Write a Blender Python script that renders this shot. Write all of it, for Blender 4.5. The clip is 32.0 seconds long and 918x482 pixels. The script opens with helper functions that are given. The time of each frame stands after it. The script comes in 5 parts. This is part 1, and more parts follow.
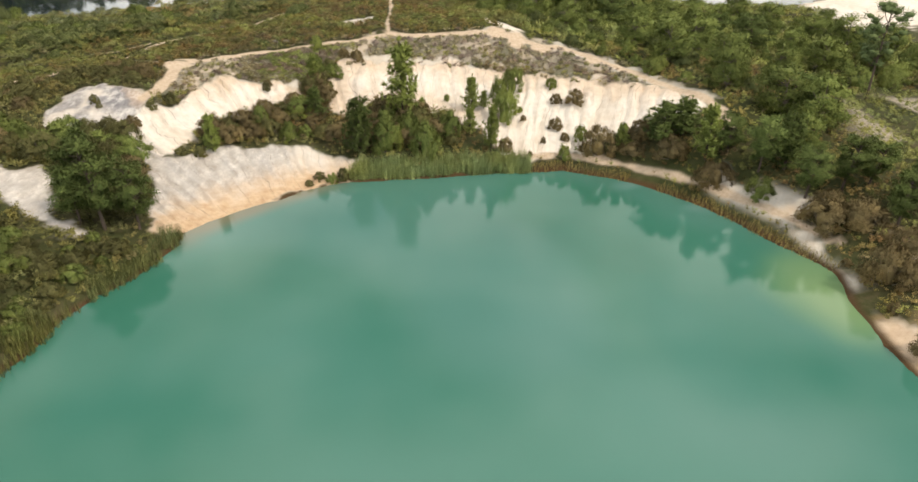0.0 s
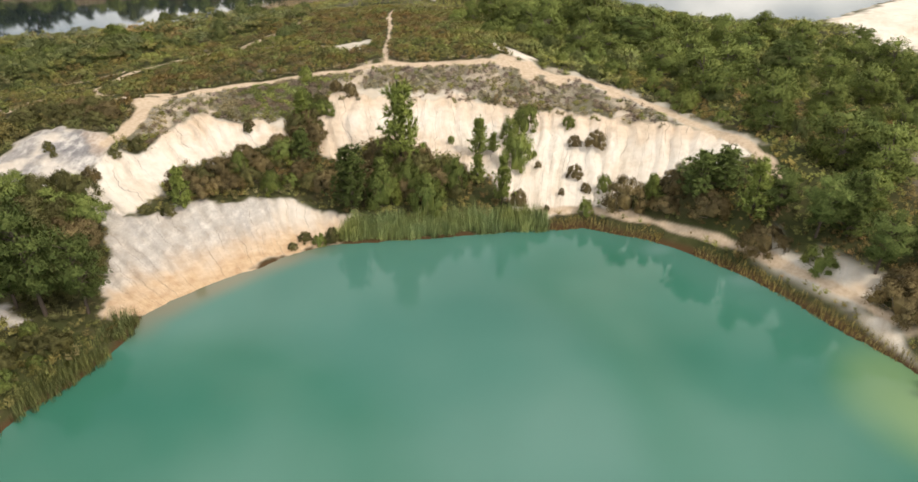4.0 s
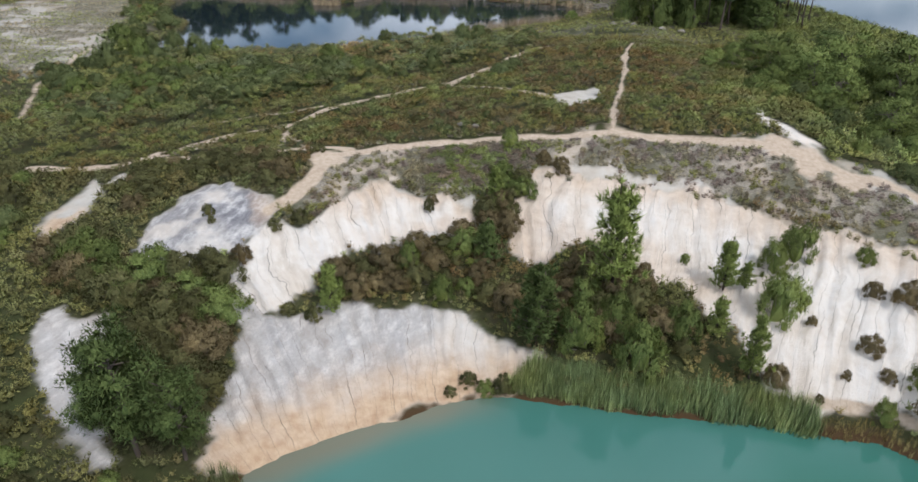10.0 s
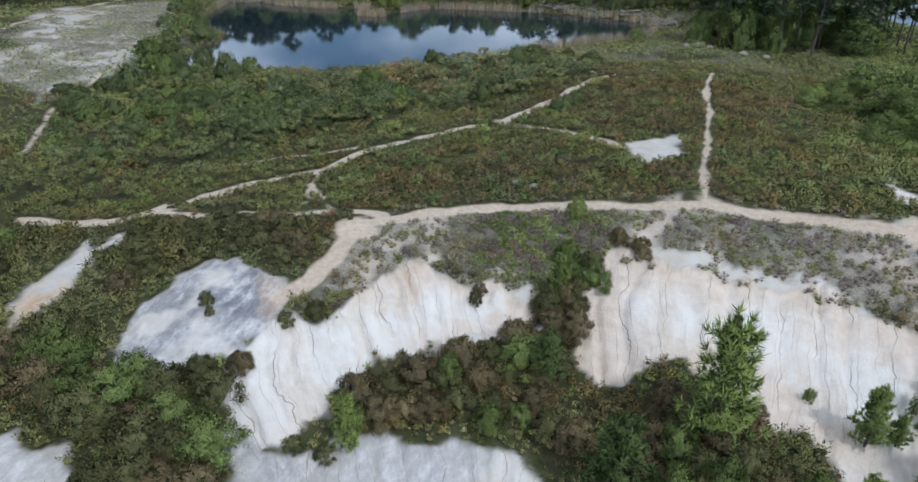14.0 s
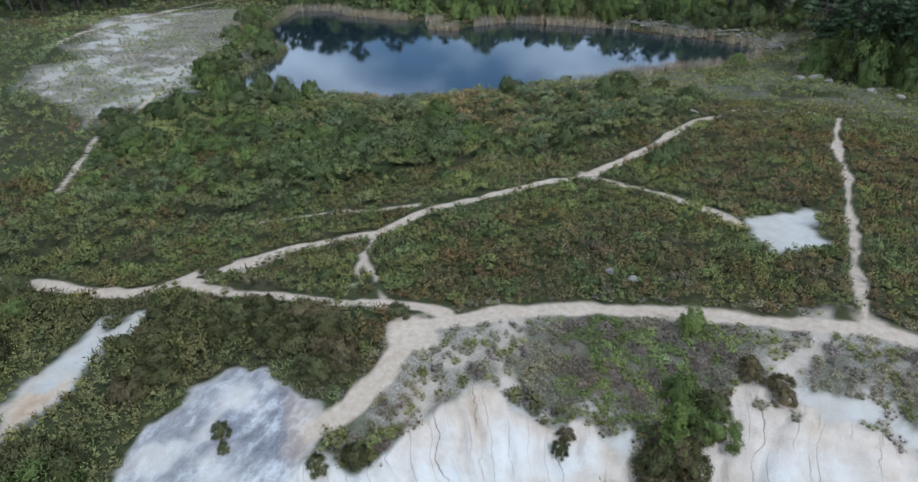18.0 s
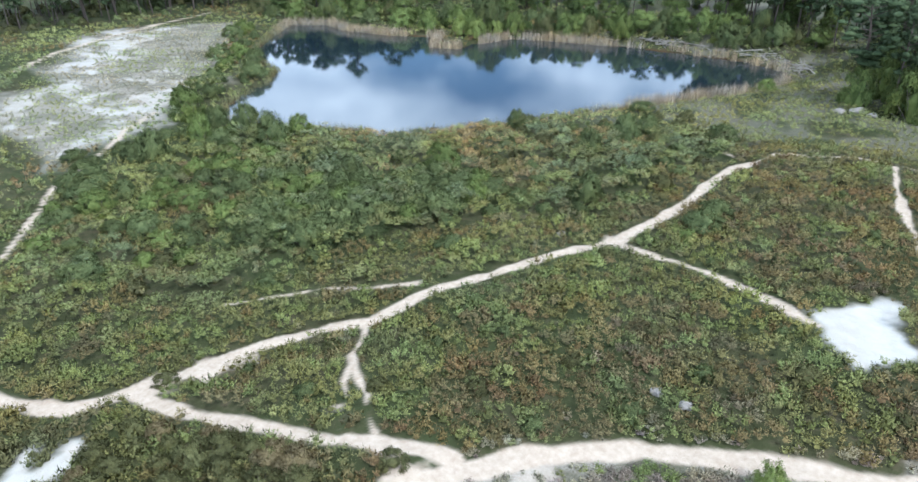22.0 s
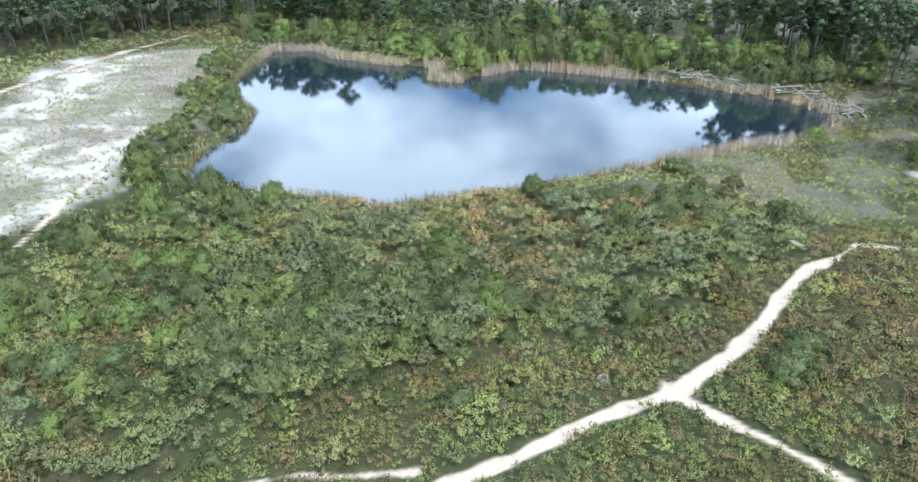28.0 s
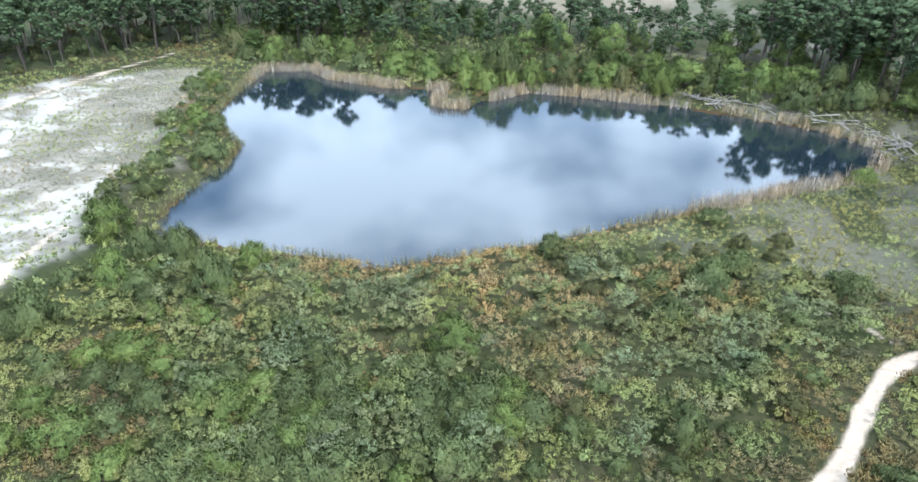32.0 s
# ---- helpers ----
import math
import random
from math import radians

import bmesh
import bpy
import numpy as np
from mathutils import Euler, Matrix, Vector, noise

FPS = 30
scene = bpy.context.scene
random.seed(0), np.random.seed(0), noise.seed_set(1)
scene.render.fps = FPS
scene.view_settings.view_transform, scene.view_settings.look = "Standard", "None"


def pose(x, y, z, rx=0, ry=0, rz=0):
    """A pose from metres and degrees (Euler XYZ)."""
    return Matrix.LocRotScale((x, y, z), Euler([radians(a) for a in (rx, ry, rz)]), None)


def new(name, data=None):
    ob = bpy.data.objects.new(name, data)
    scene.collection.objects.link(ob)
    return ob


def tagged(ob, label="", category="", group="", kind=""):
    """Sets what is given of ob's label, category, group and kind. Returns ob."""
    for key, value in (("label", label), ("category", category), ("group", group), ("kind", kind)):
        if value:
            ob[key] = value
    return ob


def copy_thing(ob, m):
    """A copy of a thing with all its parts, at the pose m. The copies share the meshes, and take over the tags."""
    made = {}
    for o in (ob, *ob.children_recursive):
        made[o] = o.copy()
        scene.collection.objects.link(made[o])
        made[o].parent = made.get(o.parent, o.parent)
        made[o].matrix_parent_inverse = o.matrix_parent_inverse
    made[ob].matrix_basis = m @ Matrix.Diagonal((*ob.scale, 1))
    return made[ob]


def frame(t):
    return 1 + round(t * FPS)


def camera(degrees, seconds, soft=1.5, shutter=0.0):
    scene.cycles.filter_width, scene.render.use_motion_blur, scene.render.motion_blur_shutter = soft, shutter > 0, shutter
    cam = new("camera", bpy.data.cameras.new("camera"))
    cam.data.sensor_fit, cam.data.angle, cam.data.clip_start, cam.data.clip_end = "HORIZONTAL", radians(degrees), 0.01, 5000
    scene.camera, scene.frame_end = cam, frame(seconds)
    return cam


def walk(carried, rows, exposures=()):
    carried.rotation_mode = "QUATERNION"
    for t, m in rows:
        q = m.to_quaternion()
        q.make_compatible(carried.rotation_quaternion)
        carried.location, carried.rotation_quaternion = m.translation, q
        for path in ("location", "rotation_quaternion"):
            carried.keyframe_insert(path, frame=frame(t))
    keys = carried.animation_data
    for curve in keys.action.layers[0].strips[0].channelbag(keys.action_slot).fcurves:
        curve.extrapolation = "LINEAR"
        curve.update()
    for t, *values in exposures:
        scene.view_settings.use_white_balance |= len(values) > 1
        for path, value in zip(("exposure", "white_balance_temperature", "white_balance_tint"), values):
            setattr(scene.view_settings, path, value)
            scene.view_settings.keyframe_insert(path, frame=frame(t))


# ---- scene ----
cam = camera(68.6, 32.0)
METRES, EYE, TILT, LEAN, TURN = 80.0, 30.0, -27.6, 0.0, 0.0
ROWS = [
    (0.0, 0.0, 0.0, 0.0, 0.0, 0.0, -0.0),
    (0.5, -0.0003, 0.0097, 0.0068, 0.04, 0.02, -0.0),
    (1.0, -0.0006, 0.0204, 0.0143, 0.06, 0.04, -0.01),
    (1.5, -0.0014, 0.0317, 0.0222, 0.1, 0.04, -0.02),
    (2.0, -0.0021, 0.0433, 0.03, 0.11, 0.04, -0.0),
    (2.5, -0.0024, 0.0556, 0.0384, 0.15, 0.04, 0.0),
    (3.0, -0.0024, 0.0684, 0.0469, 0.21, 0.05, -0.02),
    (3.5, -0.0027, 0.0815, 0.0559, 0.26, 0.06, -0.01),
    (5.5, -0.0047, 0.1358, 0.0923, 0.2, 0.04, 0.01),
    (6.0, -0.0052, 0.1498, 0.1019, -0.26, 0.03, 0.26),
    (6.5, -0.0053, 0.1641, 0.1114, 0.66, 0.04, -0.2),
    (7.0, -0.006, 0.1783, 0.1209, 3.99, -0.05, -1.92),
    (7.5, -0.0076, 0.1924, 0.1306, 7.04, -0.21, -3.48),
    (8.0, -0.0102, 0.2062, 0.1402, 9.94, -0.46, -4.93),
    (8.5, -0.0141, 0.2199, 0.1495, 12.56, -0.75, -6.23),
    (9.0, -0.0188, 0.2334, 0.1585, 14.04, -0.97, -6.96),
    (9.5, -0.0237, 0.2469, 0.1676, 15.07, -1.14, -7.44),
    (10.0, -0.0292, 0.2601, 0.1768, 17.38, -1.5, -8.53),
    (10.5, -0.0356, 0.2735, 0.1855, 19.39, -1.84, -9.52),
    (11.0, -0.0418, 0.2859, 0.1934, 20.71, -2.1, -10.15),
    (11.5, -0.0489, 0.2995, 0.2024, 21.38, -2.25, -10.46),
    (12.0, -0.056, 0.3128, 0.2111, 21.46, -2.27, -10.52),
    (12.5, -0.0634, 0.3261, 0.2198, 21.33, -2.28, -10.45),
    (13.0, -0.0703, 0.3394, 0.2281, 21.2, -2.25, -10.45),
    (13.5, -0.0771, 0.3527, 0.2368, 21.1, -2.25, -10.4),
    (14.0, -0.0842, 0.366, 0.2451, 21.01, -2.23, -10.37),
    (14.5, -0.0912, 0.3789, 0.2532, 21.82, -2.4, -10.74),
    (15.0, -0.0988, 0.3917, 0.2612, 23.83, -2.8, -11.63),
    (15.5, -0.1069, 0.4033, 0.2693, 25.73, -3.2, -12.47),
    (17.5, -0.1421, 0.4486, 0.3018, 26.39, -3.42, -12.85),
    (18.0, -0.15, 0.4593, 0.3094, 26.39, -3.43, -12.84),
    (18.5, -0.158, 0.4692, 0.3172, 26.39, -3.44, -12.88),
    (19.0, -0.1651, 0.4784, 0.3244, 26.4, -3.45, -12.89),
    (19.5, -0.1726, 0.4886, 0.332, 26.36, -3.45, -12.89),
    (20.0, -0.1805, 0.499, 0.3395, 26.34, -3.45, -12.88),
    (20.5, -0.1885, 0.5088, 0.347, 26.32, -3.45, -12.89),
    (21.0, -0.1965, 0.5192, 0.3543, 26.34, -3.46, -12.89),
    (21.5, -0.2043, 0.5289, 0.3616, 26.34, -3.47, -12.92),
    (22.0, -0.2118, 0.5388, 0.3687, 26.37, -3.45, -12.94),
    (22.5, -0.2194, 0.5487, 0.3762, 26.41, -3.45, -12.94),
    (23.0, -0.2271, 0.5585, 0.3836, 26.43, -3.46, -12.94),
    (23.5, -0.2348, 0.5687, 0.3907, 26.43, -3.43, -12.96),
    (24.0, -0.2428, 0.5786, 0.3981, 26.37, -3.42, -12.94),
    (24.5, -0.2506, 0.5887, 0.4055, 26.32, -3.41, -12.94),
    (25.0, -0.2586, 0.599, 0.4129, 26.27, -3.39, -12.93),
    (25.5, -0.2665, 0.6091, 0.4202, 26.24, -3.36, -12.93),
    (27.5, -0.2978, 0.6512, 0.4491, 26.12, -3.29, -12.89),
    (28.0, -0.3056, 0.6618, 0.4562, 26.11, -3.27, -12.9),
    (28.5, -0.3134, 0.6721, 0.4636, 26.11, -3.25, -12.91),
    (29.0, -0.3211, 0.6824, 0.4711, 26.11, -3.24, -12.89),
    (29.5, -0.3289, 0.6929, 0.4782, 26.11, -3.22, -12.9),
    (30.0, -0.3367, 0.7034, 0.4853, 26.13, -3.21, -12.91),
    (30.5, -0.3445, 0.714, 0.4923, 26.14, -3.19, -12.89),
    (31.0, -0.3524, 0.7242, 0.4995, 26.15, -3.18, -12.91),
    (31.5, -0.3605, 0.7346, 0.5066, 26.21, -3.19, -12.92),
    (32.0, -0.3684, 0.7449, 0.5137, 26.24, -3.19, -12.94),
]
walk(cam, [(t, pose(0, 0, EYE, TILT, LEAN, TURN) @ pose(METRES * x, METRES * y, METRES * z, 90 + pitch, roll, yaw)) for t, x, y, z, yaw, pitch, roll in ROWS],
     ((0.0, -0.22, 7600.0, 11.0), (6.0, -0.25, 7600.0, 12.0), (9.0, -0.46, 6400.0, 12.0), (15.0, -0.66, 5350.0, 8.0), (18.0, -0.66, 5150.0, 6.5), (19.0, -0.47, 5200.0, 6.5), (21.0, 0.02, 5250.0, 6.5), (23, 0.42, 5200.0, 6.0), (32, 0.62, 5300.0, 6.0)))

# ---- world, sun ----
SUN_EL, SUN_AZ = 52.0, 118.0
world = bpy.data.worlds.new("sky")
scene.world = world
world.use_nodes = True
wn, wl = world.node_tree.nodes, world.node_tree.links
wn.clear()
w_out = wn.new("ShaderNodeOutputWorld")
w_sky = wn.new("ShaderNodeTexSky")
w_sky.sky_type = "NISHITA"
w_sky.sun_disc = False
w_sky.sun_elevation, w_sky.sun_rotation = radians(SUN_EL), radians(SUN_AZ)
w_bg = wn.new("ShaderNodeBackground")
w_bg.inputs[1].default_value = 0.15
w_cloud = wn.new("ShaderNodeBackground")
w_cloud.inputs[0].default_value = (0.93, 0.97, 1.0, 1)
w_cloud.inputs[1].default_value = 2.2
w_co = wn.new("ShaderNodeTexCoord")
w_map = wn.new("ShaderNodeMapping")
w_map.inputs["Scale"].default_value = (1.0, 1.0, 2.2)
w_noise = wn.new("ShaderNodeTexNoise")
w_noise.inputs["Scale"].default_value = 2.6
w_noise.inputs["Detail"].default_value = 5.0
w_noise.inputs["Roughness"].default_value = 0.55
w_ramp = wn.new("ShaderNodeValToRGB")
w_ramp.color_ramp.elements[0].position, w_ramp.color_ramp.elements[1].position = 0.38, 0.60
w_mix = wn.new("ShaderNodeMixShader")
wl.new(w_co.outputs["Generated"], w_map.inputs["Vector"])
wl.new(w_map.outputs[0], w_noise.inputs["Vector"])
wl.new(w_noise.outputs["Fac"], w_ramp.inputs[0])
wl.new(w_ramp.outputs[0], w_mix.inputs[0])
wl.new(w_sky.outputs[0], w_bg.inputs[0])
wl.new(w_bg.outputs[0], w_mix.inputs[1])
wl.new(w_cloud.outputs[0], w_mix.inputs[2])
wl.new(w_mix.outputs[0], w_out.inputs[0])

sun = new("sun", bpy.data.lights.new("sun", "SUN"))
sun.data.energy, sun.data.angle, sun.data.color = 2.5, radians(3.0), (1.0, 0.95, 0.87)
sun.matrix_world = pose(0, 0, 120, 90 - SUN_EL, 0, 180 - SUN_AZ)


# ---- materials ----
class Mat:
    """A small helper that strings shader nodes together."""

    def __init__(self, name, rough=0.8, spec=0.3):
        self.m = bpy.data.materials.new(name)
        self.m.use_nodes = True
        self.n, self.l = self.m.node_tree.nodes, self.m.node_tree.links
        self.p = self.n["Principled BSDF"]
        self.p.inputs["Roughness"].default_value = rough
        self.p.inputs["Specular IOR Level"].default_value = spec
        co = self.n.new("ShaderNodeTexCoord")
        self.co = co.outputs["Object"]

    def put(self, a, b):
        self.l.new(a, b)

    def noise(self, scale, detail=4.0, rough=0.55, stretch=None, distortion=0.0, co=None):
        t = self.n.new("ShaderNodeTexNoise")
        t.inputs["Scale"].default_value, t.inputs["Detail"].default_value = scale, detail
        t.inputs["Roughness"].default_value, t.inputs["Distortion"].default_value = rough, distortion
        src = co or self.co
        if stretch:
            mp = self.n.new("ShaderNodeMapping")
            mp.inputs["Scale"].default_value = stretch
            self.put(src, mp.inputs["Vector"])
            src = mp.outputs[0]
        self.put(src, t.inputs["Vector"])
        return t.outputs["Fac"]

    def ramp(self, fac, stops):
        r = self.n.new("ShaderNodeValToRGB")
        e = r.color_ramp.elements
        while len(e) < len(stops):
            e.new(0.5)
        for el, (pos, col) in zip(e, stops):
            el.position = pos
            el.color = (*col, 1) if len(col) == 3 else col
        self.put(fac, r.inputs[0])
        return r.outputs[0]

    def band(self, fac, lo, hi, a=0.0, b=1.0):
        r = self.n.new("ShaderNodeMapRange")
        for i, v in enumerate((lo, hi, a, b)):
            r.inputs[i + 1].default_value = v
        self.put(fac, r.inputs[0])
        return r.outputs[0]

    def mix(self, fac, a, b, how="MIX"):
        x = self.n.new("ShaderNodeMix")
        x.data_type, x.blend_type = "RGBA", how
        for sock, v in ((x.inputs[0], fac), (x.inputs[6], a), (x.inputs[7], b)):
            if isinstance(v, (int, float)):
                sock.default_value = v
            elif isinstance(v, tuple):
                sock.default_value = (*v, 1)
            else:
                self.put(v, sock)
        return x.outputs[2]

    def math(self, op, a, b):
        x = self.n.new("ShaderNodeMath")
        x.operation = op
        for sock, v in zip(x.inputs, (a, b)):
            if isinstance(v, (int, float)):
                sock.default_value = v
            else:
                self.put(v, sock)
        return x.outputs[0]

    def attr(self, name):
        a = self.n.new("ShaderNodeAttribute")
        a.attribute_name = name
        return a.outputs["Color"]

    def split(self, col):
        s = self.n.new("ShaderNodeSeparateColor")
        self.put(col, s.inputs[0])
        return s.outputs

    def island(self):
        return self.n.new("ShaderNodeNewGeometry").outputs["Random Per Island"]

    def each(self):
        return self.n.new("ShaderNodeObjectInfo").outputs["Random"]

    def bump(self, fac, strength, distance):
        b = self.n.new("ShaderNodeBump")
        b.inputs["Strength"].default_value, b.inputs["Distance"].default_value = strength, distance
        self.put(fac, b.inputs["Height"])
        self.put(b.outputs[0], self.p.inputs["Normal"])

    def base(self, col):
        if isinstance(col, tuple):
            self.p.inputs["Base Color"].default_value = (*col, 1)
        else:
            self.put(col, self.p.inputs["Base Color"])
        return self


def leaf_mat(name, dark, mid, light, tinted=False, patch=0.35, fleck=6.0):
    """Foliage: three tones by leaf, drifting from plant to plant and from patch to patch."""
    m = Mat(name, 0.8, 0.1)
    mottle = m.noise(fleck, 3.0, 0.6)
    tone = m.math("ADD", m.math("MULTIPLY", m.island(), 0.60), m.band(mottle, 0.25, 0.75, 0.0, 0.40))
    col = m.ramp(tone, [(0.0, dark), (0.45, mid), (1.0, light)])
    if tinted:
        col = m.mix(1.0, col, m.attr("tint"), "MULTIPLY")
    drift = m.noise(patch, 3.0)
    col = m.mix(m.band(drift, 0.3, 0.7), col, m.mix(1.0, col, (1.25, 1.05, 0.75), "MULTIPLY"))
    hue = m.band(m.each(), 0, 1, 0.8, 1.25)
    shade = m.n.new("ShaderNodeCombineColor")
    for i in range(3):
        m.put(hue, shade.inputs[i])
    m.base(m.mix(1.0, col, shade.outputs[0], "MULTIPLY"))
    return m.m


def soil_mat():
    m = Mat("soil", 0.95, 0.1)
    r, g, b = m.split(m.attr("soil_a"))[:3]
    path, wet, dry = m.split(m.attr("soil_b"))[:3]
    fine, mid, wide = m.noise(9.0, 6.0, 0.65), m.noise(1.3, 5.0, 0.6), m.noise(0.12, 3.0)
    under = m.ramp(mid, [(0.25, (0.035, 0.03, 0.016)), (0.5, (0.06, 0.06, 0.026)), (0.75, (0.11, 0.085, 0.05))])
    under = m.mix(m.band(wide, 0.4, 0.6, 0.0, 0.6), under, (0.045, 0.06, 0.02))
    sparse = m.ramp(fine, [(0.3, (0.19, 0.155, 0.12)), (0.5, (0.36, 0.31, 0.25)), (0.7, (0.57, 0.51, 0.43))])
    col = m.mix(dry, under, sparse)
    chalk = m.ramp(mid, [(0.25, (0.57, 0.49, 0.40)), (0.5, (0.715, 0.655, 0.58)), (0.8, (0.81, 0.775, 0.725))])
    chalk = m.mix(m.band(fine, 0.35, 0.7, 0.0, 0.35), chalk, (0.62, 0.52, 0.41))
    chalk = m.mix(m.band(m.noise(0.16, 3.0), 0.45, 0.65, 0.0, 0.55), chalk, (0.69, 0.575, 0.46))
    fall = m.n.new("ShaderNodeAttribute")
    fall.attribute_name = "fall"
    run = fall.outputs["Vector"]
    broad = m.noise(1.0, 3.0, 0.55, stretch=(0.42, 0.055, 0.0), co=run, distortion=0.25)
    thin = m.noise(1.0, 3.0, 0.6, stretch=(1.25, 0.13, 0.0), co=run, distortion=0.3)
    grain = m.noise(1.0, 5.0, 0.65, stretch=(3.5, 0.5, 0.0), co=run)
    flow = m.split(run)
    sway = m.noise(1.0, 3.0, 0.6, stretch=(0.30, 0.55, 0.0), co=run)
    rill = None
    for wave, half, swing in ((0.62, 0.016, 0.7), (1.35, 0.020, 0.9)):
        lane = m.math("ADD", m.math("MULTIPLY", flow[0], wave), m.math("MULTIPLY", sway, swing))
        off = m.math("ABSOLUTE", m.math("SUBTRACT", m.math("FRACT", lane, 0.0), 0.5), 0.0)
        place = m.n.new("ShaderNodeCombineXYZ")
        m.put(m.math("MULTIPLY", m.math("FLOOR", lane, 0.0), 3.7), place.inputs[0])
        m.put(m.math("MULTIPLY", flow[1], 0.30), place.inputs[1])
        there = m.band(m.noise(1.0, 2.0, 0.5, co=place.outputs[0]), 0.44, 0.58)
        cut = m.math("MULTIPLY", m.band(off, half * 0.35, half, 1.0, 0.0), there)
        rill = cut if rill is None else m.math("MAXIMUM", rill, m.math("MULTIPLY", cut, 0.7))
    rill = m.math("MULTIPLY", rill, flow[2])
    chalk = m.mix(m.band(grain, 0.30, 0.68, 0.0, 0.75), chalk, m.ramp(broad, [(0.35, (0.54, 0.455, 0.365)), (0.5, (0.74, 0.69, 0.625)), (0.65, (0.58, 0.55, 0.52))]))
    col = m.mix(r, col, chalk)
    streak = m.noise(1.1, 8.0, 0.72, stretch=(1.0, 0.55, 1.0))
    clay = m.ramp(streak, [(0.34, (0.10, 0.10, 0.112)), (0.5, (0.25, 0.245, 0.255)), (0.64, (0.56, 0.54, 0.52))])
    col = m.mix(g, col, clay)
    rust = m.ramp(mid, [(0.3, (0.42, 0.25, 0.13)), (0.7, (0.62, 0.44, 0.27))])
    col = m.mix(b, col, rust)
    sand = m.ramp(m.noise(3.0, 5.0), [(0.3, (0.45, 0.345, 0.25)), (0.7, (0.58, 0.47, 0.36))])
    col = m.mix(path, col, sand)
    col = m.mix(wet, col, (0.075, 0.045, 0.022))
    # rills tinted brown-grey: shade in the cuts put in colour, with some sediment
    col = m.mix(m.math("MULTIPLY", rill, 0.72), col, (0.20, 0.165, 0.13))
    m.base(col)
    slope = m.math("MULTIPLY", m.math("ADD", m.math("MULTIPLY", grain, 0.8), m.math("ADD", m.math("MULTIPLY", thin, 1.6), m.math("MULTIPLY", rill, -1.5))), m.split(run)[2])
    m.bump(m.math("ADD", slope, m.math("ADD", m.math("MULTIPLY", fine, 0.7), mid)), 0.6, 0.14)
    return m.m


def lagoon_mat():
    m = Mat("milky_water", 0.06, 0.5)
    m.p.inputs["IOR"].default_value = 1.33
    wide = m.noise(0.045, 3.0, 0.5)
    col = m.ramp(wide, [(0.3, (0.020, 0.116, 0.076)), (0.5, (0.034, 0.146, 0.106)), (0.7, (0.062, 0.180, 0.146))])
    shelf, rusty, haze = m.split(m.attr("shallow"))[:3]
    col = m.mix(haze, col, (0.105, 0.215, 0.198))
    col = m.mix(shelf, col, (0.22, 0.31, 0.125))
    col = m.mix(rusty, col, (0.20, 0.16, 0.10))
    m.base(col)
    m.bump(m.noise(2.2, 3.0, 0.5, stretch=(1.0, 2.2, 1.0)), 0.05, 0.05)
    return m.m


def pond_mat():
    m = Mat("dark_water", 0.05, 1.0)
    m.p.inputs["IOR"].default_value = 1.6
    m.base((0.012, 0.02, 0.026))
    m.bump(m.noise(1.4, 3.0, 0.5, stretch=(1.0, 1.6, 1.0)), 0.03, 0.04)
    return m.m


def bark_mat(name, a, b):
    m = Mat(name, 0.9, 0.15)
    n = m.noise(6.0, 5.0, 0.6, stretch=(1, 1, 0.25))
    m.base(m.ramp(n, [(0.3, a), (0.7, b)]))
    m.bump(n, 0.7, 0.03)
    return m.m


SOIL, LAGOON, POND = soil_mat(), lagoon_mat(), pond_mat()
BARK = bark_mat("pine_bark", (0.06, 0.045, 0.036), (0.15, 0.12, 0.10))
TWIG = bark_mat("grey_twig", (0.10, 0.085, 0.07), (0.26, 0.22, 0.18))
DEAD = bark_mat("dead_wood", (0.22, 0.19, 0.16), (0.42, 0.38, 0.33))
NEEDLE = leaf_mat("pine_needles", (0.042, 0.070, 0.034), (0.092, 0.138, 0.064), (0.165, 0.220, 0.105))
PINE = leaf_mat("bank_pine_needles", (0.044, 0.074, 0.027), (0.102, 0.150, 0.052), (0.185, 0.245, 0.090))
WOOD_PINE = leaf_mat("wood_pine_needles", (0.022, 0.038, 0.020), (0.052, 0.078, 0.040), (0.100, 0.135, 0.068))
YOUNG = leaf_mat("young_pine_needles", (0.095, 0.134, 0.042), (0.190, 0.252, 0.076), (0.295, 0.368, 0.124))
BROAD = leaf_mat("broad_leaves", (0.062, 0.092, 0.030), (0.140, 0.190, 0.062), (0.240, 0.298, 0.104))
GORSE = leaf_mat("gorse_foliage", (0.058, 0.060, 0.029), (0.112, 0.118, 0.054), (0.182, 0.190, 0.088))
FURZE = leaf_mat("brown_gorse_foliage", (0.088, 0.071, 0.042), (0.170, 0.142, 0.080), (0.262, 0.225, 0.126))
WILLOW = leaf_mat("willow_leaves", (0.055, 0.078, 0.034), (0.108, 0.138, 0.060), (0.180, 0.215, 0.098))
LIME = leaf_mat("bright_shrub_leaves", (0.092, 0.126, 0.038), (0.180, 0.232, 0.074), (0.280, 0.340, 0.124))
HEATH = leaf_mat("heath_foliage", (0.60, 0.60, 0.60), (0.95, 0.95, 0.95), (1.22, 1.22, 1.18), tinted=True, patch=0.2, fleck=2.2)
REED = leaf_mat("reed_stems", (0.45, 0.45, 0.45), (0.95, 0.95, 0.95), (1.5, 1.5, 1.45), tinted=True, patch=0.3, fleck=4.0)


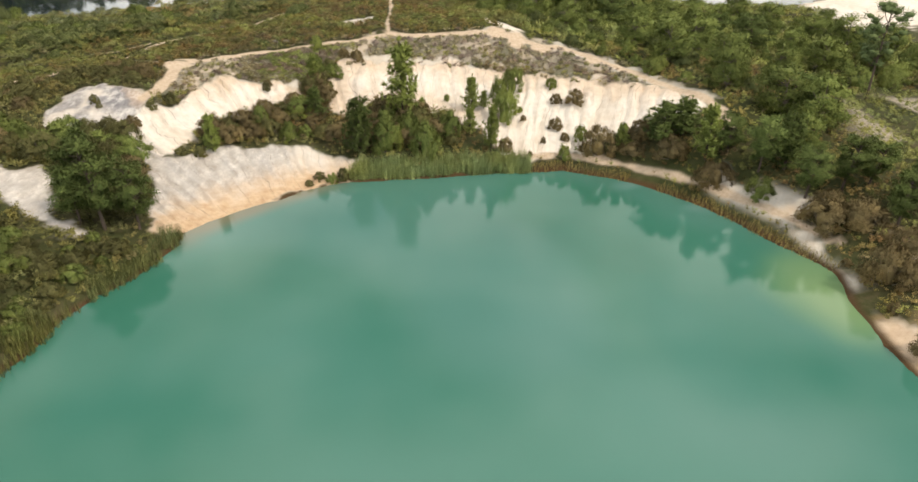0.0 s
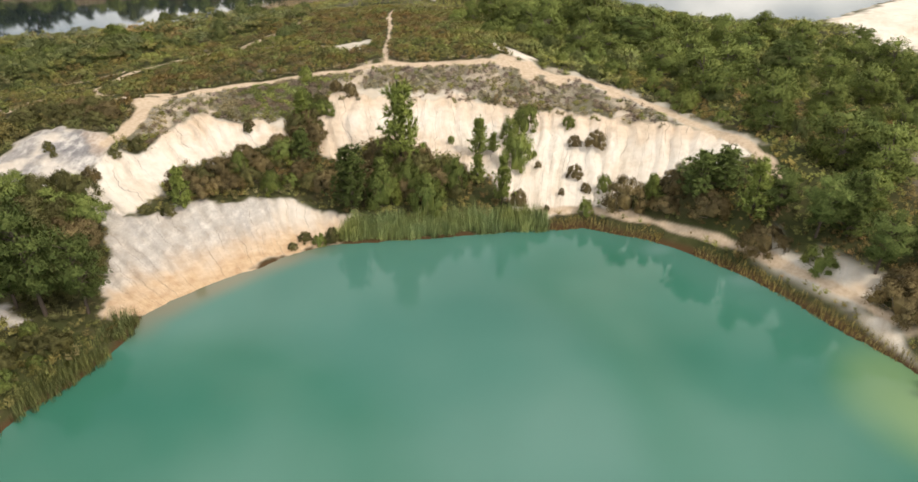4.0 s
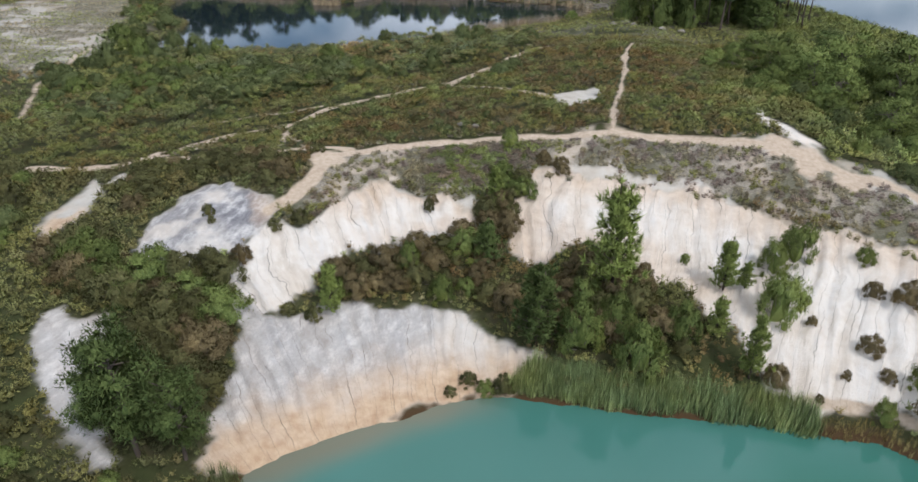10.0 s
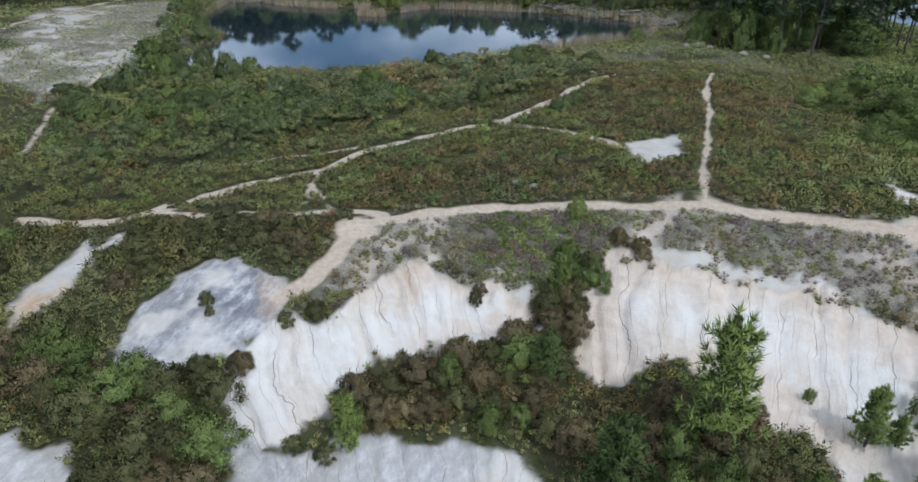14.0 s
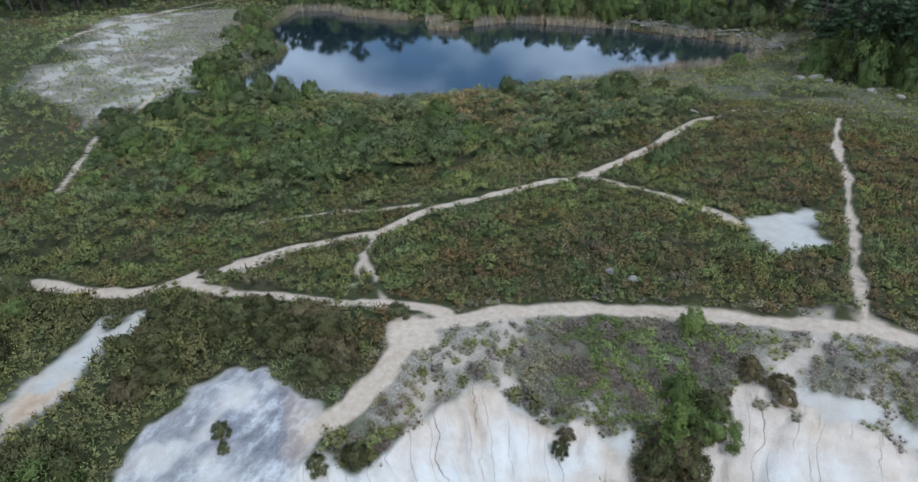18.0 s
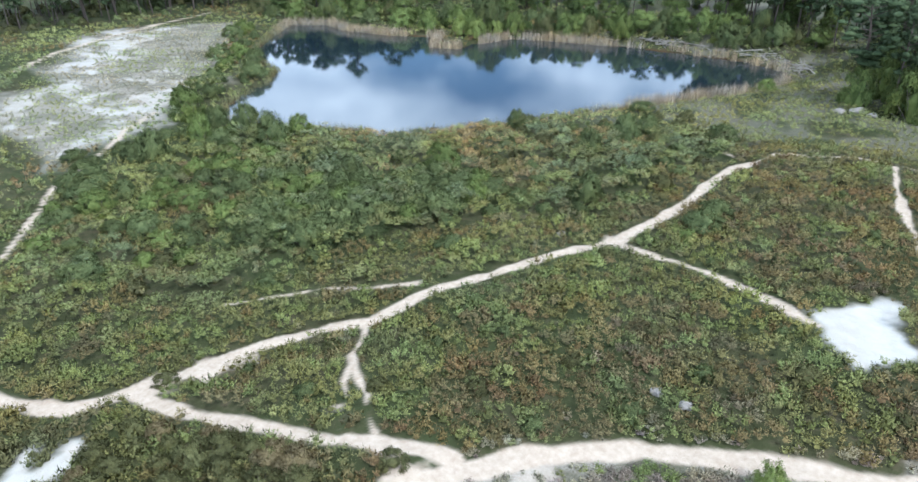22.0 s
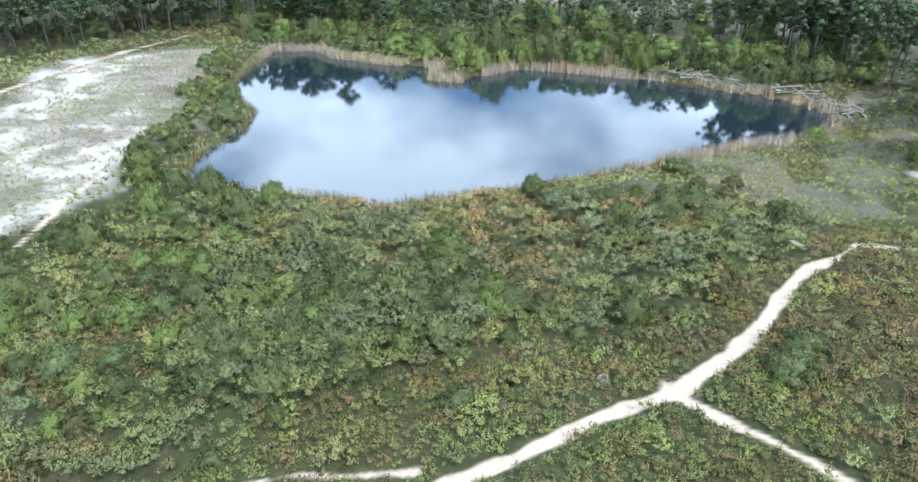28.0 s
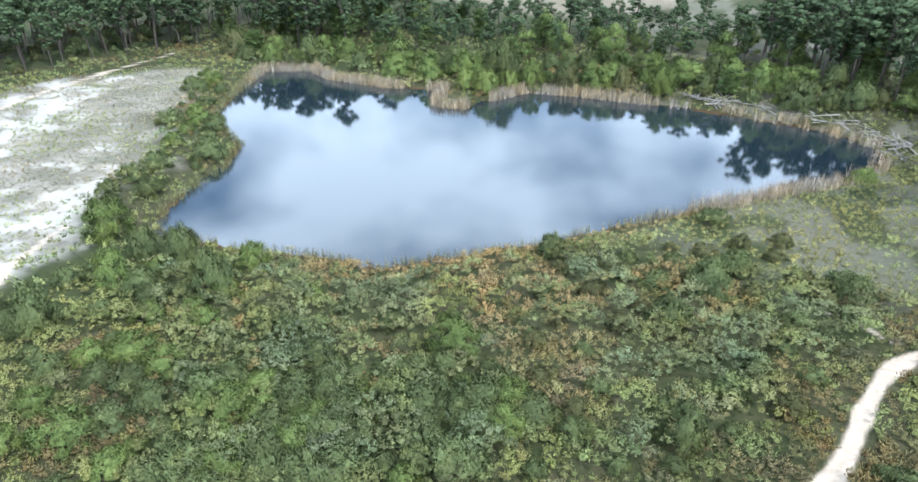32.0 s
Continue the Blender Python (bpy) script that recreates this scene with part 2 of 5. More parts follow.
# ---- plan: lines and outlines, in metres ----
LAG_Z, POND_Z = 7.8, 12.0
LAGOON_SHORE = [(-24.0, 20.0), (-23.7, 27.6), (-23.1, 30.0), (-23.2, 32.6), (-21.5, 36.2), (-19.9, 40.0), (-20.1, 43.8), (-17.4, 47.0),
                (-14.4, 50.0), (-12.0, 52.2), (-9.2, 53.2), (-4.2, 54.0), (0.8, 54.8), (6.0, 55.6), (9.2, 56.0), (13.5, 54.1),
                (16.0, 52.2), (19.3, 48.4), (21.6, 43.7), (23.9, 39.6), (24.5, 37.7), (23.5, 33.6), (23.5, 30.3), (23.4, 27.1),
                (22.0, 10.0), (15.0, -8.0), (0.0, -14.0), (-15.0, -8.0), (-23.0, 8.0)]
POND_SHORE = [(-78.3, 105.2), (-74.1, 105.3), (-68.5, 106.5), (-64.2, 108.0), (-60.1, 109.0), (-57.3, 109.2), (-55.2, 111.8),
              (-52.4, 114.6), (-48.8, 118.4), (-45.3, 123.0), (-41.4, 127.8), (-37.4, 133.4), (-32.9, 138.5), (-28.1, 144.4),
              (-24.0, 149.9), (-22.5, 156.2), (-24.2, 160.1), (-29.3, 163.5), (-36.2, 164.3), (-47.6, 164.9), (-59.9, 164.1),
              (-68.3, 162.3), (-71.4, 155.0), (-72.4, 150.5), (-76.7, 149.7), (-80.1, 156.9), (-88.7, 154.6), (-98.3, 154.5),
              (-104.7, 157.2), (-111.5, 153.2), (-102.3, 136.1), (-98.6, 130.5), (-88.6, 125.7), (-84.1, 118.6), (-82.8, 113.0), (-81.4, 109.0)]
FAR_SHORE = [(44.5, 127.5), (58.0, 126.5), (66.0, 133.0), (80.0, 147.0), (120.0, 180.0), (110.0, 260.0), (30.0, 260.0), (12.0, 190.0), (32.0, 146.0), (39.0, 134.5)]
# spot levels of the plan: the crest walk, the cliff's crest and foot, the moor, the far ground
LEVELS = [
    [(-28.6, 66.7, 14.6), (-22.7, 73.5, 14.3), (-13.3, 76.5, 15.0), (-7.9, 77.5, 15.8), (3.5, 77.8, 16.2), (11.6, 75.2, 14.4), (16.8, 70.5, 13.6), (22.6, 56.7, 13.3)],
    [(-28.1, 59.9, 12.6), (-26.5, 65.9, 14.0), (-22.1, 65.7, 13.2), (-16.3, 67.5, 12.7), (-12.7, 71.7, 13.8), (-6.0, 72.4, 13.8), (-1.4, 72.7, 13.7), (7.3, 69.5, 12.8), (12.4, 68.2, 13.0), (17.5, 63.3, 12.6)],
    [(-24.2, 53.5, 10.3), (-19.2, 56.4, 9.9), (-15.0, 58.2, 9.5), (-9.0, 57.0, 8.5), (-24.0, 55.3, 10.9), (-18.9, 62.0, 11.4), (-15.8, 66.0, 11.7), (-11.7, 64.3, 10.6), (-5.2, 60.2, 11.2), (-1.3, 65.2, 11.5)],
    [(10.1, 65.1, 11.4), (2.8, 57.4, 8.9), (6.6, 56.8, 8.8), (10.6, 57.0, 8.9), (13.7, 62.5, 11.0), (19.7, 53.0, 10.0), (22.8, 49.8, 9.9), (22.9, 44.1, 8.7), (27.0, 37.0, 8.9), (30.0, 30.0, 9.0), (30.0, 43.0, 9.8)],
    [(-32.4, 62.4, 14.0), (-32.7, 59.1, 13.5), (-34.8, 54.7, 12.2), (-32.4, 48.9, 11.0), (-26.0, 42.5, 9.0), (-30.0, 35.0, 9.5), (-35.0, 28.0, 10.5), (-45.0, 40.0, 11.0), (-42.7, 54.4, 11.6)],
    [(-44.0, 69.6, 12.6), (-38.2, 78.7, 12.7), (-36.9, 82.6, 13.6), (-28.0, 94.4, 13.6), (-21.8, 113.2, 14.5), (-10.7, 116.1, 14.9), (-9.3, 98.2, 15.7), (-11.4, 91.0, 15.2), (-46.0, 115.0, 12.7), (-71.5, 96.0, 12.7)],
    [(-73.2, 85.0, 13.4), (-60.0, 60.0, 11.5), (-80.0, 70.0, 12.5), (-100.0, 95.0, 13.6), (-120.0, 112.0, 14.0), (-135.0, 155.0, 12.5), (-60.0, 176.0, 14.0), (-90.0, 174.0, 13.5), (-30.0, 175.0, 15.0)],
    [(-12.0, 150.0, 14.5), (0.0, 130.0, 14.0), (10.0, 105.0, 13.5), (35.0, 85.0, 12.5), (24.0, 88.0, 13.0), (45.0, 50.0, 10.5), (39.8, 66.0, 11.6), (60.0, 105.0, 11.2), (60.0, 70.0, 10.5)],
    [(0.0, -30.0, 9.0), (-40.0, 0.0, 11.0), (40.0, 0.0, 10.0), (150.0, 250.0, 12.0), (-250.0, 300.0, 14.0), (-250.0, 50.0, 13.0), (200.0, 50.0, 11.0), (0.0, -200.0, 11.0), (0.0, 350.0, 16.0)],
]
LEVELS.append([(x, y, LAG_Z) for x, y in LAGOON_SHORE])
LEVELS.append([(x, y, POND_Z) for x, y in POND_SHORE])
LEVELS.append([(x, y, 11.3) for x, y in FAR_SHORE])
CREST_WALK = [(22.9, 55.0), (22.2, 60.4), (19.1, 66.8), (16.4, 71.2), (12.4, 75.0), (8.2, 76.3), (3.6, 77.3), (-1.4, 77.7), (-7.6, 77.4), (-13.3, 76.4),
              (-20.6, 74.7), (-24.8, 71.9), (-27.6, 68.9), (-28.1, 66.7), (-27.8, 64.5), (-28.2, 62.6), (-29.0, 60.7)]
NORTH_WALK = [(-7.8, 77.6), (-8.2, 79.7), (-8.6, 83.2), (-8.7, 88.1), (-9.2, 93.6), (-9.4, 98.4), (-10.2, 103.9), (-10.7, 110.6), (-10.7, 116.5)]
DIAGONAL = [(-21.3, 112.8), (-22.3, 111.4), (-23.4, 108.7), (-24.2, 105.7), (-24.4, 103.3), (-25.0, 100.9), (-25.8, 98.6), (-27.1, 96.2), (-27.8, 94.2), (-28.4, 93.6), (-29.7, 91.9), (-31.8, 88.7), (-33.5, 85.4), (-35.2, 83.1),
            (-36.8, 80.9), (-38.1, 78.5), (-40.0, 77.0), (-41.7, 74.2), (-43.1, 71.9), (-44.1, 69.8), (-45.4, 68.2), (-46.0, 66.8), (-47.5, 65.1), (-51.7, 64.0), (-60.0, 61.9)]
BRANCH = [(-27.8, 93.8), (-23.4, 92.2), (-19.7, 90.5), (-16.7, 88.6), (-14.7, 87.2)]
STUB = [(-37.2, 82.8), (-39.5, 81.8), (-42.3, 80.6), (-45.2, 78.3), (-47.5, 75.9)]
LOWER_WALK = [(-45.0, 67.4), (-41.1, 67.5), (-38.2, 67.9), (-34.3, 68.4), (-30.9, 69.1), (-28.0, 68.4)]
JOIN_WALK = [(-32.3, 69.0), (-30.6, 69.3), (-29.1, 69.7), (-27.5, 70.1)]
LINK = [(-38.2, 78.5), (-37.3, 76.8), (-36.7, 75.0), (-35.6, 73.9), (-34.5, 72.9), (-33.6, 72.2), (-32.9, 71.2), (-31.3, 69.7)]
LINK_FORK = [(-36.0, 74.0), (-35.4, 72.6), (-34.5, 71.8), (-33.8, 70.8), (-33.0, 69.3)]
# bare tongues that climb the brow from the cliffs to the crest walk
TONGUES = [([(-9.6, 77.2), (-10.2, 76.0), (-10.7, 73.5), (-11.4, 71.4)], 0.75), ([(-23.9, 71.6), (-23.6, 69.9), (-22.9, 67.6), (-22.7, 66.3)], 0.7),
           ([(-24.6, 70.4), (-25.6, 67.0), (-25.4, 63.6), (-24.9, 62.2)], 0.5), ([(1.6, 77.0), (2.6, 74.6), (4.0, 71.6), (5.0, 70.2)], 0.8), ([(6.6, 75.6), (7.0, 73.0), (6.4, 70.4)], 0.5), ([(14.6, 70.6), (15.0, 67.6), (16.0, 65.5)], 0.7)]
LAWN = [(-21.6, 74.0), (-19.4, 74.6), (-13.0, 75.8), (-12.2, 74.0), (-12.8, 70.8), (-14.6, 68.4), (-17.4, 68.0), (-20.0, 68.4), (-21.2, 71.0)]
GROVE = [(-57.0, 83.6), (-57.0, 92.0), (-54.0, 97.4), (-49.0, 98.6), (-43.0, 101.2), (-39.4, 98.0), (-41.6, 91.0), (-46.5, 84.6), (-51.0, 82.4)]
TIP_TRAIL = [(-21.5, 113.5), (-23.0, 113.8), (-24.3, 115.4), (-27.1, 116.2)]
TIP = [(-21.4, 112.6), (-20.0, 116.0), (-12.5, 117.6), (-9.0, 116.8)]
WEST_WALK = [(-66.0, 72.5), (-73.5, 81.8), (-76.4, 87.4), (-79.4, 91.8), (-81.9, 94.6), (-83.4, 97.4), (-85.0, 101.0)]
FAR_WALK = [(-114.0, 102.0), (-118.7, 110.7), (-124.6, 121.7), (-130.1, 136.3), (-134.0, 154.5)]
SHORE_WALK = [(5.5, 57.0), (9.5, 57.4), (13.8, 55.8), (17.2, 53.2), (20.8, 49.4), (23.6, 44.8), (26.0, 40.5)]
PATCH = [(-15.4, 88.5), (-13.7, 89.9), (-11.8, 91.7), (-10.7, 91.5), (-11.0, 88.3), (-10.0, 86.2), (-11.7, 84.4), (-12.8, 83.8), (-14.2, 85.6)]
SCRAPE = [(3.0, 88.4), (3.7, 84.4), (4.8, 82.0), (6.0, 80.6), (7.4, 79.4), (6.4, 78.4), (4.8, 79.2), (3.4, 81.0), (2.7, 84.0)]
UPPER_CLIFF = [(-28.6, 60.5), (-26.6, 60.8), (-24.8, 63.4), (-23.6, 65.7), (-22.7, 67.2), (-19.9, 66.4), (-18.3, 67.5), (-16.3, 67.2), (-14.3, 66.0), (-15.9, 65.0),
               (-17.0, 63.6), (-19.9, 60.6), (-22.3, 59.0), (-23.2, 56.5), (-23.2, 53.2), (-26.3, 51.8), (-27.6, 54.2), (-28.6, 56.6)]
LOWER_CLIFF = [(-26.5, 52.5), (-23.4, 53.6), (-20.1, 56.0), (-18.0, 57.4), (-14.3, 58.9), (-12.0, 57.8), (-8.7, 56.6), (-8.8, 54.6), (-11.5, 52.0), (-14.4, 49.4), (-17.4, 46.2),
               (-20.1, 43.0), (-22.3, 43.4), (-23.6, 46.6), (-24.6, 49.5)]
RIGHT_CLIFF = [(-12.9, 72.0), (-10.0, 72.4), (-5.8, 72.4), (-1.8, 72.5), (1.2, 71.9), (4.5, 70.4), (8.4, 70.1), (11.6, 68.9), (14.7, 67.0), (18.0, 66.0), (20.5, 62.5), (22.3, 58.0),
               (20.5, 57.6), (17.3, 60.0), (14.8, 59.2), (13.0, 58.0), (10.8, 57.2), (6.4, 56.6), (3.8, 57.0), (3.0, 60.0), (0.2, 60.8), (-1.0, 62.2), (-3.9, 63.9),
               (-7.8, 65.3), (-8.9, 64.6), (-11.2, 63.4), (-12.8, 64.6), (-13.2, 67.0), (-12.6, 69.5)]
DOME = [(-35.3, 61.8), (-32.6, 62.9), (-31.3, 61.8), (-29.0, 62.0), (-28.2, 60.0), (-28.9, 58.3), (-29.0, 56.6), (-31.1, 54.6), (-31.0, 52.8), (-33.7, 52.9), (-35.4, 55.1), (-36.1, 58.5)]
WEST_SCAR = [(-36.1, 47.0), (-35.1, 48.4), (-33.8, 48.0), (-32.7, 48.8), (-30.8, 47.3), (-29.6, 44.0), (-26.0, 41.6), (-27.1, 41.0), (-29.3, 41.9), (-32.6, 43.5)]
WEST_SAND = [(-42.6, 53.4), (-44.8, 55.0), (-45.6, 58.1), (-45.8, 60.4), (-46.9, 62.2), (-46.3, 62.9), (-45.3, 62.0), (-45.0, 64.2), (-44.0, 63.7), (-43.6, 61.6), (-43.0, 58.6), (-42.4, 55.4)]
SAND_FLAT = [(-118.2, 110.4), (-130.5, 129.3), (-129.1, 147.6), (-120.9, 150.8), (-104.9, 129.8), (-93.4, 116.0), (-87.3, 103.4), (-83.5, 98.4), (-79.3, 91.0), (-78.5, 84.1), (-96.0, 88.0)]
EAST_SAND = [(58.0, 125.5), (66.0, 131.5), (80.0, 145.0), (120.0, 178.0), (150.0, 170.0), (110.0, 130.0), (80.0, 112.0), (61.0, 104.0), (57.5, 108.0), (61.5, 117.0)]
EAST_BANK = [(24.8, 47.5), (27.5, 44.0), (31.0, 40.0), (30.0, 33.0), (30.0, 24.0), (23.6, 24.0), (23.5, 33.6), (24.6, 38.0), (22.8, 44.5), (20.0, 49.5), (21.5, 51.5)]


# ---- ground shape ----
rng = np.random.default_rng(7)
LATTICE = rng.random((256, 256))


def drift(x, y, scale, ox=0.0, oy=0.0):
    """Smooth value noise, 0 to 1, of that many waves a metre."""
    u, v = np.asarray(x) * scale + ox + 500.0, np.asarray(y) * scale + oy + 500.0
    i, j = np.floor(u).astype(int), np.floor(v).astype(int)
    a, b = u - i, v - j
    a, b = a * a * (3 - 2 * a), b * b * (3 - 2 * b)
    g = lambda p, q: LATTICE[(i + p) % 256, (j + q) % 256]
    return (g(0, 0) * (1 - a) + g(1, 0) * a) * (1 - b) + (g(0, 1) * (1 - a) + g(1, 1) * a) * b


def rough(x, y, scale, octaves=4):
    total, amp, norm = 0.0, 1.0, 0.0
    for k in range(octaves):
        total = total + amp * drift(x, y, scale * 2 ** k, 17.3 * k, 9.1 * k)
        norm, amp = norm + amp, amp * 0.5
    return total / norm


def off_line(x, y, line, closed=False):
    """How far each place lies from a line."""
    best = np.full(np.shape(x), 1e9)
    pts = list(line) + ([line[0]] if closed else [])
    for (ax, ay), (bx, by) in zip(pts, pts[1:]):
        dx, dy = bx - ax, by - ay
        t = np.clip(((x - ax) * dx + (y - ay) * dy) / (dx * dx + dy * dy + 1e-9), 0, 1)
        best = np.minimum(best, (x - ax - t * dx) ** 2 + (y - ay - t * dy) ** 2)
    return np.sqrt(best)


def inside(x, y, outline):
    """How far each place lies inside an outline; minus: outside."""
    odd = np.zeros(np.shape(x), bool)
    for (ax, ay), (bx, by) in zip(outline, outline[1:] + outline[:1]):
        if ay != by:
            odd ^= ((ay > y) != (by > y)) & (x < (bx - ax) * (y - ay) / (by - ay) + ax)
    return np.where(odd, 1, -1) * off_line(x, y, outline, True)


SPOTS = np.array([p for line in LEVELS for p in line])


def solve_levels():
    n = len(SPOTS)
    d = np.sqrt((SPOTS[:, None, 0] - SPOTS[None, :, 0]) ** 2 + (SPOTS[:, None, 1] - SPOTS[None, :, 1]) ** 2 + 3.0)
    m = np.zeros((n + 3, n + 3))
    m[:n, :n] = -d + 0.5 * np.eye(n)
    m[:n, n:] = np.c_[np.ones(n), SPOTS[:, :2]]
    m[n:, :n] = m[:n, n:].T
    return np.linalg.solve(m, np.r_[SPOTS[:, 2], 0, 0, 0])


WEIGHT = solve_levels()


def smooth(a, lo, hi):
    t = np.clip((a - lo) / (hi - lo), 0, 1)
    return t * t * (3 - 2 * t)


def fall_frame(x, y):
    """Along and down the bowl's slopes: the west side falls to the lagoon's middle, the east side straighter south."""
    w = smooth(x, -12.0, 0.0)
    along = np.arctan2(x + 3.0, y - 34.0) * 28.0 * (1 - w) + np.arctan2(x + 3.0, y + 2.0) * 66.0 * w
    return along, np.hypot(x + 3.0, y - 34.0)


def cliffs(x, y):
    fall = fall_frame(x, y)[0]
    wob = (rough(x, y, 0.7, 4) - 0.5) * 2.2 + (rough(fall, np.hypot(x, y - 34.0) * 0.25, 0.5, 3) - 0.5) * 1.8
    return [smooth(inside(x, y, o) + wob, -0.25, 0.35) for o in (UPPER_CLIFF, LOWER_CLIFF, RIGHT_CLIFF, DOME, WEST_SCAR)]


def land(x, y, relief=True):
    """The height of the ground at each place."""
    x, y = np.asarray(x, float), np.asarray(y, float)
    n = len(SPOTS)
    h = WEIGHT[n] + WEIGHT[n + 1] * x + WEIGHT[n + 2] * y
    for k in range(n):
        h = h - WEIGHT[k] * np.sqrt((x - SPOTS[k, 0]) ** 2 + (y - SPOTS[k, 1]) ** 2 + 3.0)
    far = smooth(np.hypot(x + 30, y - 90), 250, 420)
    h = h * (1 - far) + 13.0 * far
    for shore, level, slope in ((LAGOON_SHORE, LAG_Z, 0.30), (POND_SHORE, POND_Z, 0.35), (FAR_SHORE, 11.3, 0.2)):
        d = inside(x, y, shore) + (rough(x, y, 0.4, 3) - 0.5) * 0.9
        h = np.where(d > 0, level - np.minimum(3.0, slope * d) - 0.02, np.where(d > -14, np.maximum(h, level + np.minimum(0.5, -0.10 * d)), h))
    if relief:
        h = h + (rough(x, y, 0.35, 3) - 0.5) * 0.35 * smooth(h, LAG_Z + 0.1, LAG_Z + 0.8)
        up, low, right, dome, scar = cliffs(x, y)
        # rills run down the fall of the bowl
        along, rad = fall_frame(x, y)
        along = along + (rough(x, y, 0.22, 3) - 0.5) * 1.2
        dry = smooth(-inside(x, y, LAGOON_SHORE), 0.8, 3.2)
        for wave, depth, mask in ((0.80, 0.22, low * dry), (0.95, 0.30, up), (0.62, 0.19, right * dry)):
            u = along * wave + (drift(along, rad * 0.2, 0.6, 3.0) - 0.5) * 1.5
            cell = np.floor(u)
            cut = np.abs(u - cell - 0.5 - 0.25 * (drift(cell * 3.3, cell * 1.7, 1.0) - 0.5)) * 2
            reach = 0.30 + 0.70 * smooth(drift(cell * 7.7, rad * 0.16 + cell * 3.1, 1.0), 0.30, 0.62)
            h = h - mask * depth * reach * (1 - smooth(cut, 0.0, 0.62))
            h = h + mask * 0.05 * smooth(cut, 0.1, 0.9)
            u2 = u * 2.1 + (drift(along, rad, 1.3, 8.0) - 0.5) * 1.6
            c2 = np.floor(u2)
            keep2 = smooth(drift(c2 * 5.3, rad * 0.3 + c2, 1.0), 0.40, 0.75)
            h = h - mask * 0.11 * (0.25 + 0.75 * keep2) * (1 - smooth(np.abs(u2 - c2 - 0.5) * 2, 0.0, 0.7))
            h = h + mask * (rough(along, rad * 0.30, 1.3, 3) - 0.5) * 0.26
        h = h + (dome + scar) * (rough(x, y, 0.8, 4) - 0.5) * 0.5
        walk_cut = smooth(-off_line(x, y, CREST_WALK), -1.1, -0.4)
        h = h - 0.10 * walk_cut
    return h


def steps(*spans):
    out = []
    for a, b, s in spans:
        out.append(np.arange(a, b, s))
    return np.concatenate(out)


GX = steps((-900, -300, 60), (-300, -150, 10), (-150, -92, 0.8), (-92, -62, 0.4), (-62, -38, 0.22), (-38, 25, 0.16), (25, 50, 0.5), (50, 90, 1.0), (90, 300, 10), (300, 901, 60))
GY = steps((-900, -60, 60), (-60, 20, 5), (20, 42, 0.5), (42, 78, 0.16), (78, 98, 0.22), (98, 120, 0.32), (120, 185, 0.9), (185, 300, 8), (300, 1501, 60))


